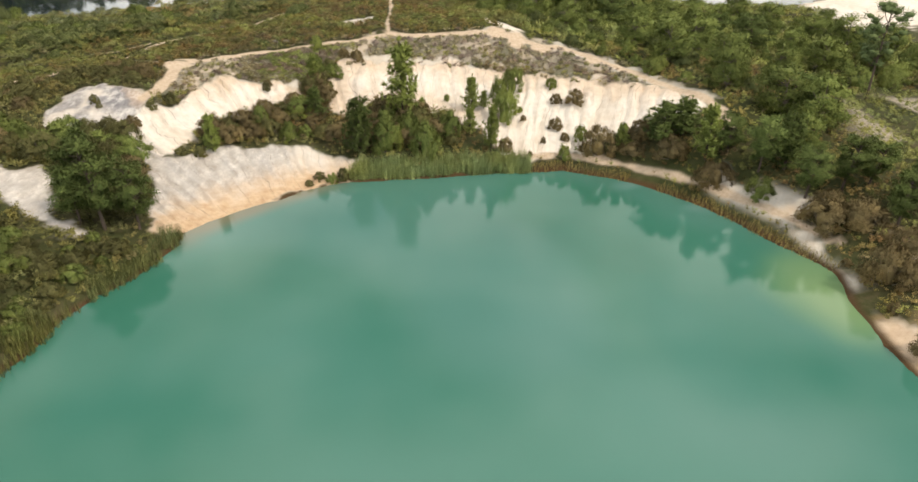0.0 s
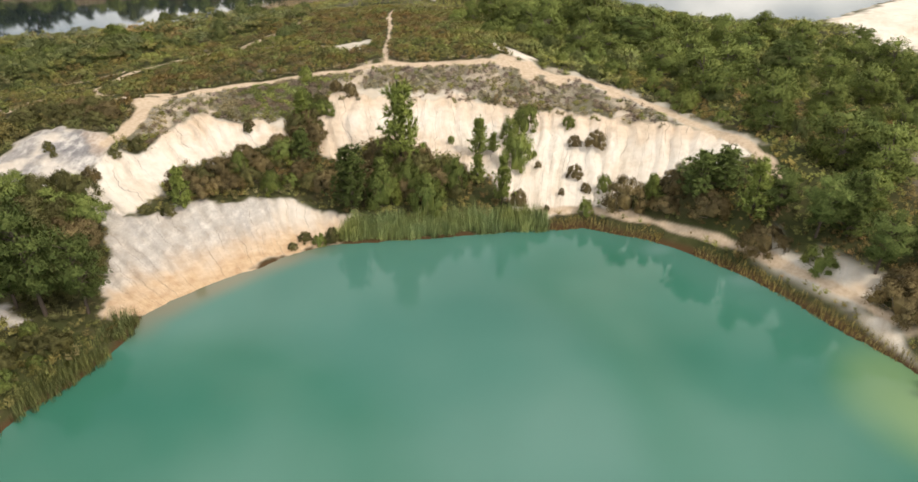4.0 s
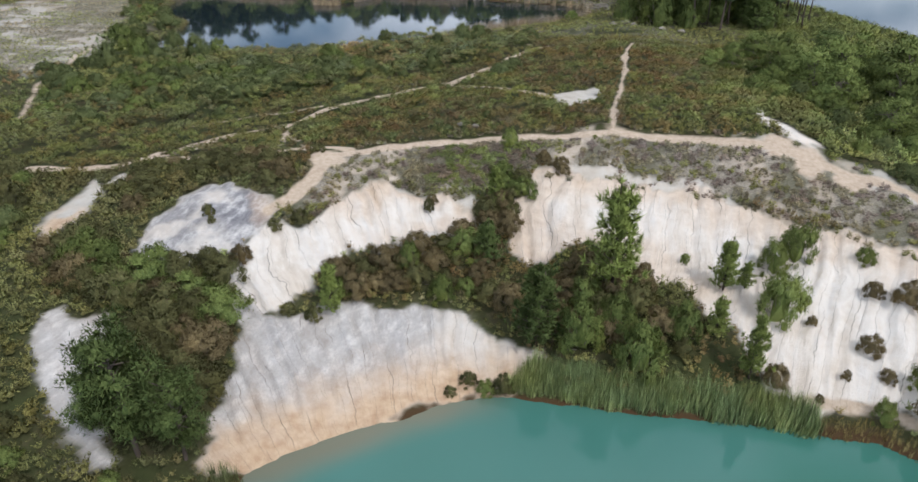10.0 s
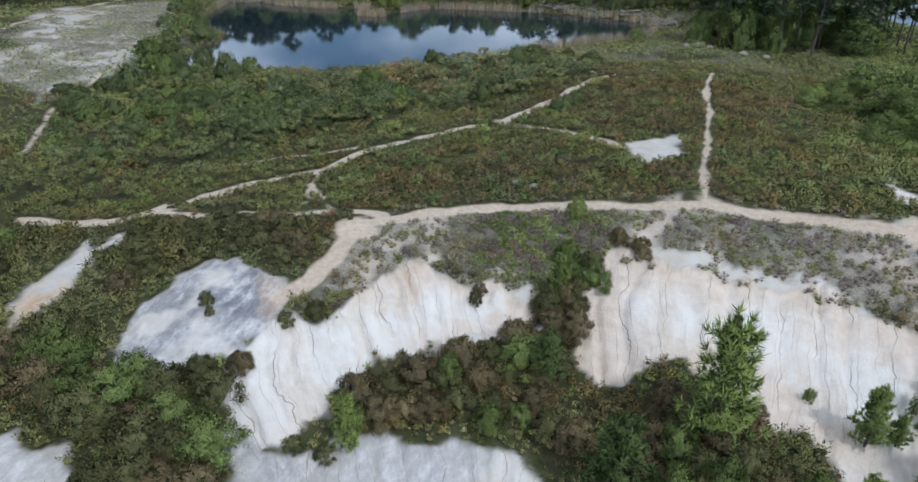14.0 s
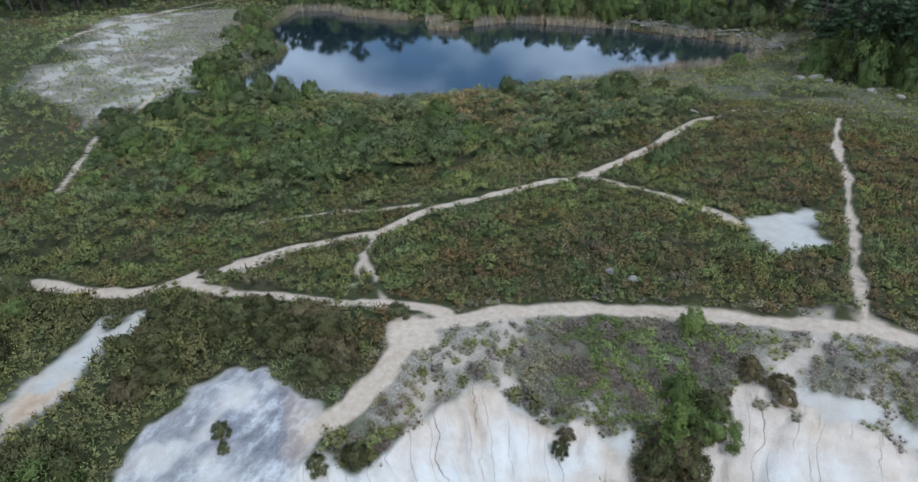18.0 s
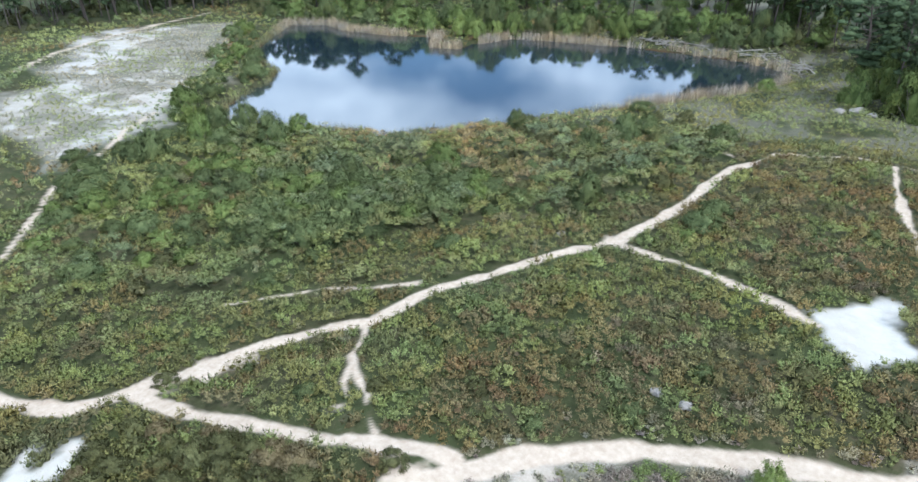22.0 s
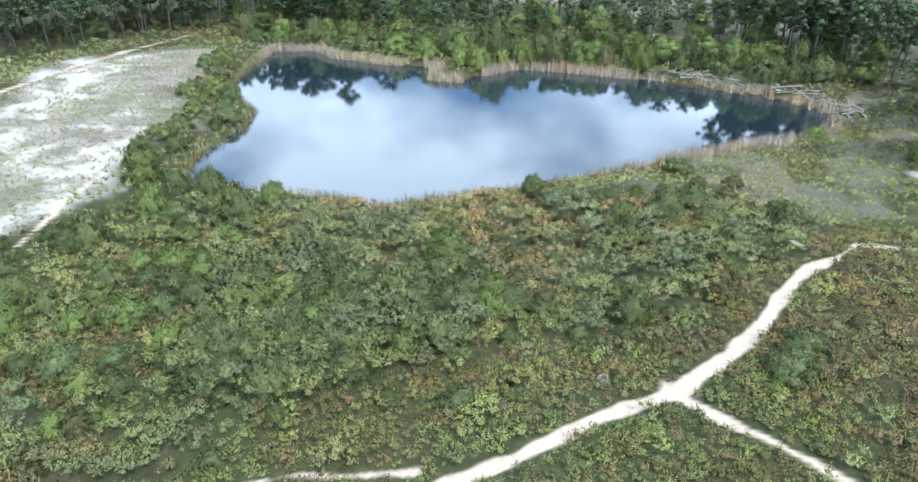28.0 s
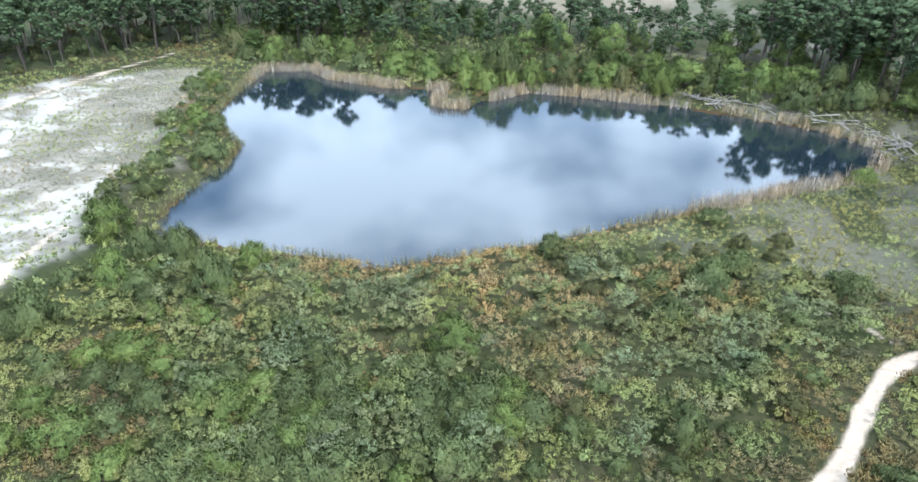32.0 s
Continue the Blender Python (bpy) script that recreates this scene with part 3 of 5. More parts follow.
def soils(x, y, h):
    """What the ground is made of: (bare, grey, rust), (track, wet, thin)."""
    up, low, right, dome, scar = cliffs(x, y)
    wob = (rough(x, y, 0.8, 4) - 0.5)
    bare = np.maximum.reduce([up, low, right])
    for o, soft, amp in ((PATCH, 0.4, 1.2), (SCRAPE, 0.5, 2.0), (EAST_SAND, 2.0, 8.0), (WEST_SAND, 0.5, 1.6)):
        bare = np.maximum(bare, smooth(inside(x, y, o) + wob * amp, -soft, soft) * (0.72 if o in (PATCH, WEST_SAND) else 1.0))
    flat = smooth(inside(x, y, SAND_FLAT) + (rough(x, y, 0.12, 4) - 0.5) * 14, -2, 3)
    swept = rough((y - 100) * 0.30 - (x + 100) * 0.10, (x + 100) * 0.94 + (y - 100) * 0.34, 0.20, 5)
    white = flat * smooth(swept * 0.55 + 0.45 * rough(x, y, 0.5, 4), 0.46, 0.62)
    bare = np.maximum(bare, 0.44 * white)
    bare = np.maximum(bare, 0.85 * smooth(inside(x, y, EAST_BANK), -0.6, 0.8) * smooth(rough(x, y, 0.3, 4), 0.40, 0.55))
    # bare gully heads bite up into the brow
    along = fall_frame(x, y)[0]
    bite = 1.6 * smooth(rough(along, along * 0.0, 0.30, 3), 0.46, 0.62) - 0.4
    bare = np.maximum(bare, 0.75 * smooth(inside(x, y, RIGHT_CLIFF) + bite + wob * 4.0, -0.6, 0.8) * smooth(y, 66, 69))
    bare = np.maximum(bare, 0.75 * smooth(inside(x, y, UPPER_CLIFF) + 0.2 + wob * 4.0, -0.6, 0.8) * smooth(y, 60, 63))
    bare = np.maximum(bare, 0.6 * smooth(1.0 - off_line(x, y, CREST_WALK[1:7]) + wob * 3, -0.5, 0.6))
    worn = np.zeros(np.shape(x))
    for line, wide in TONGUES:
        worn = np.maximum(worn, smooth(wide - 0.15 - off_line(x, y, line) + wob * 3.4, -0.6, 0.7))
    bare = np.maximum(bare, 0.32 * worn)
    near_lag = -inside(x, y, LAGOON_SHORE)
    dark = smooth(2.6 - np.hypot((x + 30.6) * 0.9, y - 59.6) + wob * 3, -0.6, 1.2)
    grey = np.maximum(dome * np.maximum(0.95 * dark, 0.32 + 0.5 * smooth(rough(x, y, 0.55, 4), 0.38, 0.60)), scar * 0.5)
    grey = np.maximum(grey, low * (0.10 + 0.42 * smooth(rough(x + 4, y, 0.14, 3) + 0.04 * (-15.5 - x), 0.40, 0.62)) * smooth(near_lag, 1.5, 4.0))
    bare = np.maximum(bare, np.maximum(dome, scar))
    rust = low * (1 - smooth(near_lag + wob * 2.5, 0.8, 5.2)) * 0.85
    rust = np.maximum(rust, smooth(inside(x, y, EAST_BANK), -0.5, 0.5) * smooth(rough(x, y, 0.2, 3), 0.5, 0.62) * 0.6)
    rust = np.maximum(rust, 0.7 * smooth(inside(x, y, WEST_SAND) + wob, -0.2, 0.8) * smooth(rough(x, y, 0.4, 2), 0.38, 0.56))
    rust = np.maximum(rust, 0.35 * dome * smooth(1.6 - np.hypot(x + 29.0, y - 60.6) + wob * 3, -0.6, 0.8))
    crown = smooth(y, 60, 64) * (up * (1 - smooth(inside(x, y, UPPER_CLIFF) + wob * 3, 0.4, 2.6)) + right * (1 - smooth(inside(x, y, RIGHT_CLIFF) + wob * 4, 0.6, 4.5)))
    rust = np.maximum(rust, 0.42 * crown)
    track = np.maximum(0.3 * smooth(inside(x, y, FIELD), -2, 4), 0.5 * worn)
    sway = rough(x, y, 0.55, 2) - 0.5
    for line, wide in ((CREST_WALK, 0.55), (NORTH_WALK, 0.30), (DIAGONAL, 0.46), (BRANCH, 0.33), (STUB, 0.16), (LOWER_WALK, 0.40), (JOIN_WALK, 0.55), (LINK, 0.16), (LINK_FORK, 0.10), (TIP, 0.16), (TIP_TRAIL, 0.06), (WEST_WALK, 0.28), (FAR_WALK, 0.35), (SHORE_WALK, 0.35)):
        track = np.maximum(track, smooth(wide - off_line(x, y, line) + sway * (0.55 if wide > 0.3 else 0.7) + wob * 0.22, -0.10, 0.12))
    for (px, py), r in (((-28.0, 67.8), 1.6), ((-44.8, 68.6), 1.1), ((-7.8, 77.7), 1.0), ((4.5, 77.2), 1.3), ((-28.0, 94.2), 0.8), ((14.5, 72.5), 1.0), ((-42.2, 72.4), 0.9), ((-43.4, 70.6), 1.0), ((-34.3, 70.9), 0.5), ((6.5, 76.2), 1.4), ((9.0, 75.4), 1.2)):
        track = np.maximum(track, smooth(r - np.hypot(x - px, y - py) + wob * 2, -0.3, 0.4))
    wet = (1 - smooth(near_lag, 0.1, 0.7)) * (1 - low) * smooth(near_lag, -6, -1)
    wet = np.maximum(wet, (1 - smooth(-inside(x, y, POND_SHORE), 0.2, 0.8)))
    brow = smooth(inside(x, y, BROW), -0.6, 0.8) * (0.45 + 0.55 * smooth(rough(x, y, 0.35, 4), 0.36, 0.52))
    thin = np.maximum(brow * (0.74 - 0.40 * smooth(inside(x, y, LAWN), -0.8, 0.8)), flat * (0.38 + 0.25 * smooth(rough(x, y, 0.4, 3), 0.4, 0.6)))
    lea = smooth(x + 0.35 * (y - 118), -42, -30) * smooth(y, 114, 126) * (1 - smooth(x, 4, 14))
    thin = np.maximum(thin, lea * 0.26 * smooth(rough(x, y, 0.25, 4), 0.42, 0.60))
    thin = np.maximum(thin, smooth(inside(x, y, EAST_CLEAR), -1, 2) * smooth(rough(x, y, 0.2, 3), 0.4, 0.55))
    return (bare, grey, rust), (track, np.clip(wet, 0, 1), thin)


EAST_CLEAR = [(31.5, 51), (33, 55), (35, 60), (38, 67), (48, 68), (53, 58), (44, 44), (36, 45)]
FIELD = [(-118, 222), (-76, 210), (-62, 240), (-80, 320), (-150, 320)]
BROW = CREST_WALK[2:16] + [(-27.5, 61.0), (-26.0, 62.0), (-22.7, 67.4), (-16.3, 67.4), (-12.7, 72.0), (-6.0, 72.4), (1.2, 71.8), (7.0, 70.2), (12.0, 68.8), (17.0, 66.4)]


def faced(tris, normals):
    """Turns each leaf so that its face agrees with the given normal."""
    g = np.cross(tris[:, 1] - tris[:, 0], tris[:, 2] - tris[:, 0])
    flip = (g * normals).sum(axis=1) < 0
    tris[flip] = tris[flip][:, ::-1]
    return tris


def rounded(me, normals):
    """Soft shading over a clump: leaves take the swell of the plant they belong to."""
    a = me.attributes.new("custom_normal", "FLOAT_VECTOR", "POINT")
    n = normals.reshape(-1, 3)
    n = n / (np.linalg.norm(n, axis=1)[:, None] + 1e-9)
    a.data.foreach_set("vector", n.astype(np.float32).ravel())


def mesh_of(name, verts, faces_per, material, smooth_shade=False, loops=None):
    """A mesh from arrays: verts (n, 3); faces of faces_per corners, in order, or as loops give them."""
    me = bpy.data.meshes.new(name)
    verts = np.asarray(verts, np.float32)
    idx = np.arange(len(verts), dtype=np.int32) if loops is None else np.asarray(loops, np.int32).ravel()
    me.vertices.add(len(verts))
    me.vertices.foreach_set("co", verts.ravel())
    me.loops.add(len(idx))
    me.loops.foreach_set("vertex_index", idx)
    count = len(idx) // faces_per
    me.polygons.add(count)
    me.polygons.foreach_set("loop_start", np.arange(count, dtype=np.int32) * faces_per)
    me.polygons.foreach_set("use_smooth", np.full(count, smooth_shade))
    me.materials.append(material)
    me.update(calc_edges=True)
    return me


def paint(me, name, rgb):
    a = me.color_attributes.new(name, "FLOAT_COLOR", "POINT")
    a.data.foreach_set("color", np.c_[rgb, np.ones(len(rgb))].astype(np.float32).ravel())


BUILT = {}


def build_ground():
    xx, yy = np.meshgrid(GX, GY, indexing="ij")
    x, y = xx.ravel(), yy.ravel()
    h = land(x, y)
    nx, ny = len(GX), len(GY)
    BUILT["height"] = h.reshape(nx, ny)
    k = (np.arange(nx - 1)[:, None] * ny + np.arange(ny - 1)[None, :]).ravel()
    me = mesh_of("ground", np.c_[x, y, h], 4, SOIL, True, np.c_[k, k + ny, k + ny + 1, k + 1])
    a, b = soils(x, y, h)
    paint(me, "soil_a", np.stack(a, axis=1))
    paint(me, "soil_b", np.stack(b, axis=1))
    # a frame that runs along and down the bowl's slopes
    along, down = fall_frame(x, y)
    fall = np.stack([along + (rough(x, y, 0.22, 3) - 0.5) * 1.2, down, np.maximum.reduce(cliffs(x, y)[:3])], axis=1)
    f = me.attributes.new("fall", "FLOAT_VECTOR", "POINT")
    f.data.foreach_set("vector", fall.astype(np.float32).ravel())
    return tagged(new("ground", me), "pale clay quarry ground with gullied slopes and sandy footpaths", "ground", kind="structure")


def level(x, y):
    """The built ground's height at each place."""
    x, y = np.asarray(x, float), np.asarray(y, float)
    i = np.clip(np.searchsorted(GX, x) - 1, 0, len(GX) - 2)
    j = np.clip(np.searchsorted(GY, y) - 1, 0, len(GY) - 2)
    a, b = (x - GX[i]) / (GX[i + 1] - GX[i]), (y - GY[j]) / (GY[j + 1] - GY[j])
    h = BUILT["height"]
    return (h[i, j] * (1 - a) + h[i + 1, j] * a) * (1 - b) + (h[i, j + 1] * (1 - a) + h[i + 1, j + 1] * a) * b


def build_water(name, shore, level, material, label, cell):
    """One level sheet, reaching a little under the banks."""
    xs = [p[0] for p in shore]
    ys = [p[1] for p in shore]
    gx, gy = np.arange(min(xs) - 3, max(xs) + 3, cell), np.arange(min(ys) - 3, max(ys) + 3, cell)
    xx, yy = np.meshgrid(gx, gy, indexing="ij")
    x, y = xx.ravel(), yy.ravel()
    d = inside(x, y, shore)
    nx, ny = len(gx), len(gy)
    k = (np.arange(nx - 1)[:, None] * ny + np.arange(ny - 1)[None, :]).ravel()
    quads = np.c_[k, k + ny, k + ny + 1, k + 1]
    keep = (d[quads] > -1.6).any(axis=1)
    used = np.unique(quads[keep])
    back = np.zeros(len(x), int)
    back[used] = np.arange(len(used))
    me = mesh_of(name, np.c_[x, y, np.full(len(x), level)][used], 4, material, True, back[quads[keep]])
    x, y, d = x[used], y[used], d[used]
    if name == "lagoon_water":
        wob = rough(x, y, 0.12, 3) - 0.5
        shelf = smooth(3.6 - np.hypot(x - 23.2, (y - 35.0) * 0.75) + wob * 5, -1.5, 3.5) * 0.6
        west = smooth(-x, 8, 13) * smooth(y, 40, 44)
        rusty = (1 - smooth(d + wob * 3, 0.2, 2.2)) * west * 0.75
        haze = np.maximum(0.24 * (1 - smooth(d + wob * 4, 0.5, 4.0)) * smooth(y, 36, 46), 0.36 * smooth(rough(x, y, 0.06, 2), 0.5, 0.7))
        for px, py, r in ((14.2, 52.4, 1.3), (18.4, 48.2, 1.5)):
            haze = np.maximum(haze, smooth(r - np.hypot((x - px) * 0.8, y - py) + wob * 3.5, -1.2, 1.2))
        paint(me, "shallow", np.c_[shelf, rusty, haze])
    return tagged(new(name, me), label, "water", kind="structure")


# ---- plants ----
def sprig_cloud(r, centers, outward, per, length, width, spread=0.8, lift=0.15):
    """Loose three-cornered leaves round each centre, pointing outward: (n, 3, 3)."""
    n = len(centers)
    c = np.repeat(centers, per, axis=0)
    o = np.repeat(outward, per, axis=0)
    d = o + r.normal(0, spread, (n * per, 3)) + [0, 0, lift]
    d /= np.linalg.norm(d, axis=1)[:, None] + 1e-9
    s = np.cross(d, r.normal(0, 1, (n * per, 3)))
    s /= np.linalg.norm(s, axis=1)[:, None] + 1e-9
    ln = length * r.uniform(0.6, 1.3, (n * per, 1))
    w = width * r.uniform(0.6, 1.3, (n * per, 1))
    root = c + d * ln * r.uniform(-0.1, 0.5, (n * per, 1))
    tris = np.stack([root - s * w * 0.5, root + s * w * 0.5, root + d * ln], axis=1)
    swell = o / (np.linalg.norm(o, axis=1)[:, None] + 1e-9) + r.normal(0, 0.35, (n * per, 3)) + [0, 0, 0.35]
    return faced(tris, swell), np.repeat(swell[:, None], 3, axis=1)


def ball(cuts):
    bm = bmesh.new()
    bmesh.ops.create_icosphere(bm, subdivisions=cuts, radius=1.0)
    out = np.array([[v.co[:] for v in f.verts] for f in bm.faces])
    bm.free()
    return out


BALLS = {1: ball(1), 2: ball(2)}


def lobe(r, centre, size, cuts=2, flat=0.85):
    """One uneven swelling of leafage."""
    b = BALLS[cuts]
    k = r.normal(0, 1, (3, 3)) * 2.6
    ph = r.uniform(0, 6.28, 3)
    bulge = 1.0 + 0.16 * sum(np.sin(b @ k[i] + ph[i]) for i in range(3))
    tris = b * bulge[..., None] * size * [1, 1, flat] + centre
    return tris, b + [0, 0, 0.25]


def joined(pieces):
    return np.concatenate([p[0] for p in pieces]), np.concatenate([p[1] for p in pieces])


def tube(points, radii, sides=6):
    """Quads of a bent, tapered stem: (n, 4, 3)."""
    p = np.asarray(points, float)
    rings = []
    for i, (q, rad) in enumerate(zip(p, radii)):
        t = p[min(i + 1, len(p) - 1)] - p[max(i - 1, 0)]
        t /= np.linalg.norm(t) + 1e-9
        u = np.cross(t, [0.31, 0.95, 0.05])
        u /= np.linalg.norm(u) + 1e-9
        v = np.cross(t, u)
        a = np.arange(sides) * 2 * math.pi / sides
        rings.append(q + rad * (np.cos(a)[:, None] * u + np.sin(a)[:, None] * v))
    out = []
    for a, b in zip(rings, rings[1:]):
        for k in range(sides):
            out.append([a[k], a[(k + 1) % sides], b[(k + 1) % sides], b[k]])
    return np.array(out)


def part(name, me, parent, label=""):
    ob = new(name, me)
    ob.parent = parent
    return tagged(ob, label)


def stem_mesh(name, tubes, material):
    q = np.concatenate(tubes)
    return mesh_of(name, q.reshape(-1, 3), 4, material, True)


def fitted(stems, leaves, reach):
    """The plant brought to unit height and its usual spread."""
    tris, swell = leaves
    p = tris.reshape(-1, 3)
    top = np.percentile(p[:, 2], 99.3)
    out = np.percentile(np.hypot(p[:, 0], p[:, 1]), 97.5)
    k = np.array([reach / out, reach / out, 1.0 / top])
    return [s * k for s in stems], (tris * k, swell)


def leaf_mesh(name, leaves, material):
    tris, swell = leaves
    me = mesh_of(name, tris.reshape(-1, 3), 3, material, True)
    rounded(me, swell)
    return me


STORE = {}
REACH = {"dark_pine": 0.36, "bank_pine": 0.36, "wood_pine": 0.24, "furze": 0.85, "pine_young": 0.32, "lime": 0.85, "green": 0.85, "gorse": 0.85, "willow": 0.85, "broad": 0.50, "pine_tall": 0.24}


def plant(kind, seed, name, label, category, group):
    """A plant of a kind, unit height 1, built once a seed and kept for copies."""
    key = (kind, seed)
    if key in STORE:
        return STORE[key]
    r = np.random.default_rng(seed * 131 + len(kind))
    stems, leaves = KINDS[kind](r)
    stems, leaves = fitted(stems, leaves, REACH[kind])
    root = new(name)
    root.empty_display_size = 0.2
    part("trunk" if kind in TREES else "branching_stem", stem_mesh("wood", stems, TREES.get(kind, TWIG)), root)
    part("crown" if kind in TREES else "foliage", leaf_mesh("leaves", leaves, LEAF[kind]), root)
    tagged(root, label, category, group)
    STORE[key] = root
    root["fresh"] = 1
    return root


def grow(kind, seed, x, y, height, name, label, category, group="", width=1.0, turn=None, sink=0.05):
    """Stands a plant on the ground at (x, y), height metres tall."""
    src = plant(kind, seed, name, label, category, group)
    z = float(level(x, y)) - sink
    t = random.uniform(0, 360) if turn is None else turn
    if "fresh" in src:
        del src["fresh"]
        ob = src
        ob.matrix_basis = Matrix.Identity(4)
    else:
        ob = copy_thing(src, Matrix.Identity(4))
        ob.name = name
        tagged(ob, label, category, group)
    ob.matrix_basis = pose(x, y, z, 0, 0, t) @ Matrix.Diagonal((height * width, height * width, height, 1))
    return ob


def fork(r, start, way, length, radius, bend=0.25, n=4):
    pts, p, d = [np.array(start, float)], np.array(start, float), np.array(way, float)
    for _ in range(n):
        d = d + r.normal(0, bend, 3) * 0.4
        d /= np.linalg.norm(d)
        p = p + d * length / n
        pts.append(p)
    return np.array(pts), np.linspace(radius, radius * 0.25, n + 1)


def pine_whorled(r, tiers, limbs, per, length, width, spread):
    """A young pine, in leaf to the ground: whorls of upswept limbs."""
    pts, rad = fork(r, (0, 0, -0.03), (0, 0, 1), 1.0, 0.022, 0.05, 6)
    stems, cen, out = [tube(pts, rad)], [], []
    for k in range(tiers):
        z = 0.07 + 0.85 * k / tiers + r.uniform(-0.02, 0.02)
        reach = (spread * (1 - z) ** 0.65 + 0.03) * r.uniform(0.6, 1.2)
        base = r.uniform(0, 6.28)
        for j in range(limbs):
            a = base + j * 6.283 / limbs + r.uniform(-0.35, 0.35)
            ln = reach * r.uniform(0.5, 1.2)
            way = np.array([math.cos(a), math.sin(a), r.uniform(0.3, 0.8)])
            lp, lr = fork(r, (pts[0][0], pts[0][1], z), way / np.linalg.norm(way), ln, 0.006, 0.2, 3)
            stems.append(tube(lp, lr, 4))
            for q in (1, 2, 2, 3, 3):
                cen.append(lp[q] + r.normal(0, 0.018, 3))
                out.append(way * 0.8 + np.array([0, 0, 0.5]))
    cen.append(np.array([0, 0, 0.98]) + pts[-1] * [1, 1, 0])
    out.append(np.array([0, 0, 1.0]))
    return stems, sprig_cloud(r, np.array(cen), np.array(out), per, length, width, 0.75)


def pine_young(r):
    return pine_whorled(r, 12, 7, 26, 0.060, 0.010, 0.28)


def pine_dark(r):
    return pine_whorled(r, 16, 8, 30, 0.046, 0.008, 0.32)


def pine_tall(r):
    """A grown pine with a bare stem and a clumped, open crown."""
    pts, rad = fork(r, (0, 0, -0.02), (0, 0, 1), 0.96, 0.014, 0.09, 7)
    stems, leaves = [tube(pts, rad)], []
    for k in range(30):
        z = 0.40 + 0.55 * r.random() ** 0.8
        i = min(6, int(z / 0.96 * 7))
        start = pts[i] + (pts[i + 1] - pts[i]) * (z / 0.96 * 7 - i)
        a = r.uniform(0, 6.28)
        ln = (0.04 + 0.19 * math.sin(math.pi * min(1, (1.02 - z) / 0.62))) * r.uniform(0.5, 1.2)
        way = np.array([math.cos(a), math.sin(a), r.uniform(0.1, 0.7)])
        lp, lr = fork(r, start, way / np.linalg.norm(way), ln, 0.005, 0.3, 3)
        stems.append(tube(lp, lr, 4))
        for q in (3, 2):
            c, size = lp[q] + r.normal(0, 0.012, 3), r.uniform(0.042, 0.068)
            leaves.append(lobe(r, c, size * 0.7, 1, 0.6))
            d = r.normal(0, 1, (20, 3))
            d /= np.linalg.norm(d, axis=1)[:, None]
            leaves.append(sprig_cloud(r, c + d * size * 0.7 * [1, 1, 0.6], d * 0.7 + [0, 0, 0.4], 2, 0.034, 0.008, 0.5))
    return stems, joined(leaves)


def lobed(r, lobes, cuts, per, length, width, flat=0.85, heart=(0, 0, 0.2), core=0.52):
    """Leafage over many swellings, shaded as one rounded head."""
    leaves = []
    for c, size in lobes:
        leaves.append(lobe(r, c, size * core, cuts, flat))
        d = r.normal(0, 1, (per, 3))
        d /= np.linalg.norm(d, axis=1)[:, None]
        d[:, 2] = np.abs(d[:, 2]) - 0.2
        leaves.append(sprig_cloud(r, c + d * size * r.uniform(0.5, 1.25, (per, 1)) * [1, 1, flat], d, 1, length, width, 1.2))
    tris, swell = joined(leaves)
    head = tris - np.array(heart)
    head /= np.linalg.norm(head, axis=2)[..., None] + 1e-9
    swell = 0.45 * swell / (np.linalg.norm(swell, axis=2)[..., None] + 1e-9) + head + r.normal(0, 0.3, (len(tris), 1, 3))
    g = np.cross(tris[:, 1] - tris[:, 0], tris[:, 2] - tris[:, 0])
    flip = (g * swell.mean(axis=1)).sum(axis=1) < 0
    tris[flip], swell[flip] = tris[flip][:, ::-1], swell[flip][:, ::-1]
    return tris, swell


def pine_round(r):
    """A bank pine: short bare stem, wide rounded crown of needle clumps."""
    pts, rad = fork(r, (0, 0, -0.03), (0, 0, 1), 0.88, 0.026, 0.14, 6)
    stems, lobes = [tube(pts, rad)], []
    for k in range(44):
        z = 0.24 + 0.64 * (k + r.random()) / 44
        i = min(5, int(z / 0.88 * 6))
        start = pts[i] + (pts[i + 1] - pts[i]) * (z / 0.88 * 6 - i)
        a = k * 2.4 + r.uniform(-0.4, 0.4)
        ln = (0.10 + 0.24 * math.sin(math.pi * min(1.0, (1.0 - z) / 0.85))) * r.uniform(0.55, 1.15)
        way = np.array([math.cos(a), math.sin(a), r.uniform(0.1, 0.6)])
        lp, lr = fork(r, start, way / np.linalg.norm(way), ln, 0.008, 0.3, 3)
        stems.append(tube(lp, lr, 4))
        lobes.append((lp[-1], r.uniform(0.070, 0.110)))
        lobes.append((lp[-2] + r.normal(0, 0.02, 3), r.uniform(0.05, 0.08)))
    return stems, lobed(r, lobes, 1, 170, 0.036, 0.009, 0.8, (0, 0, 0.45), 0.34)


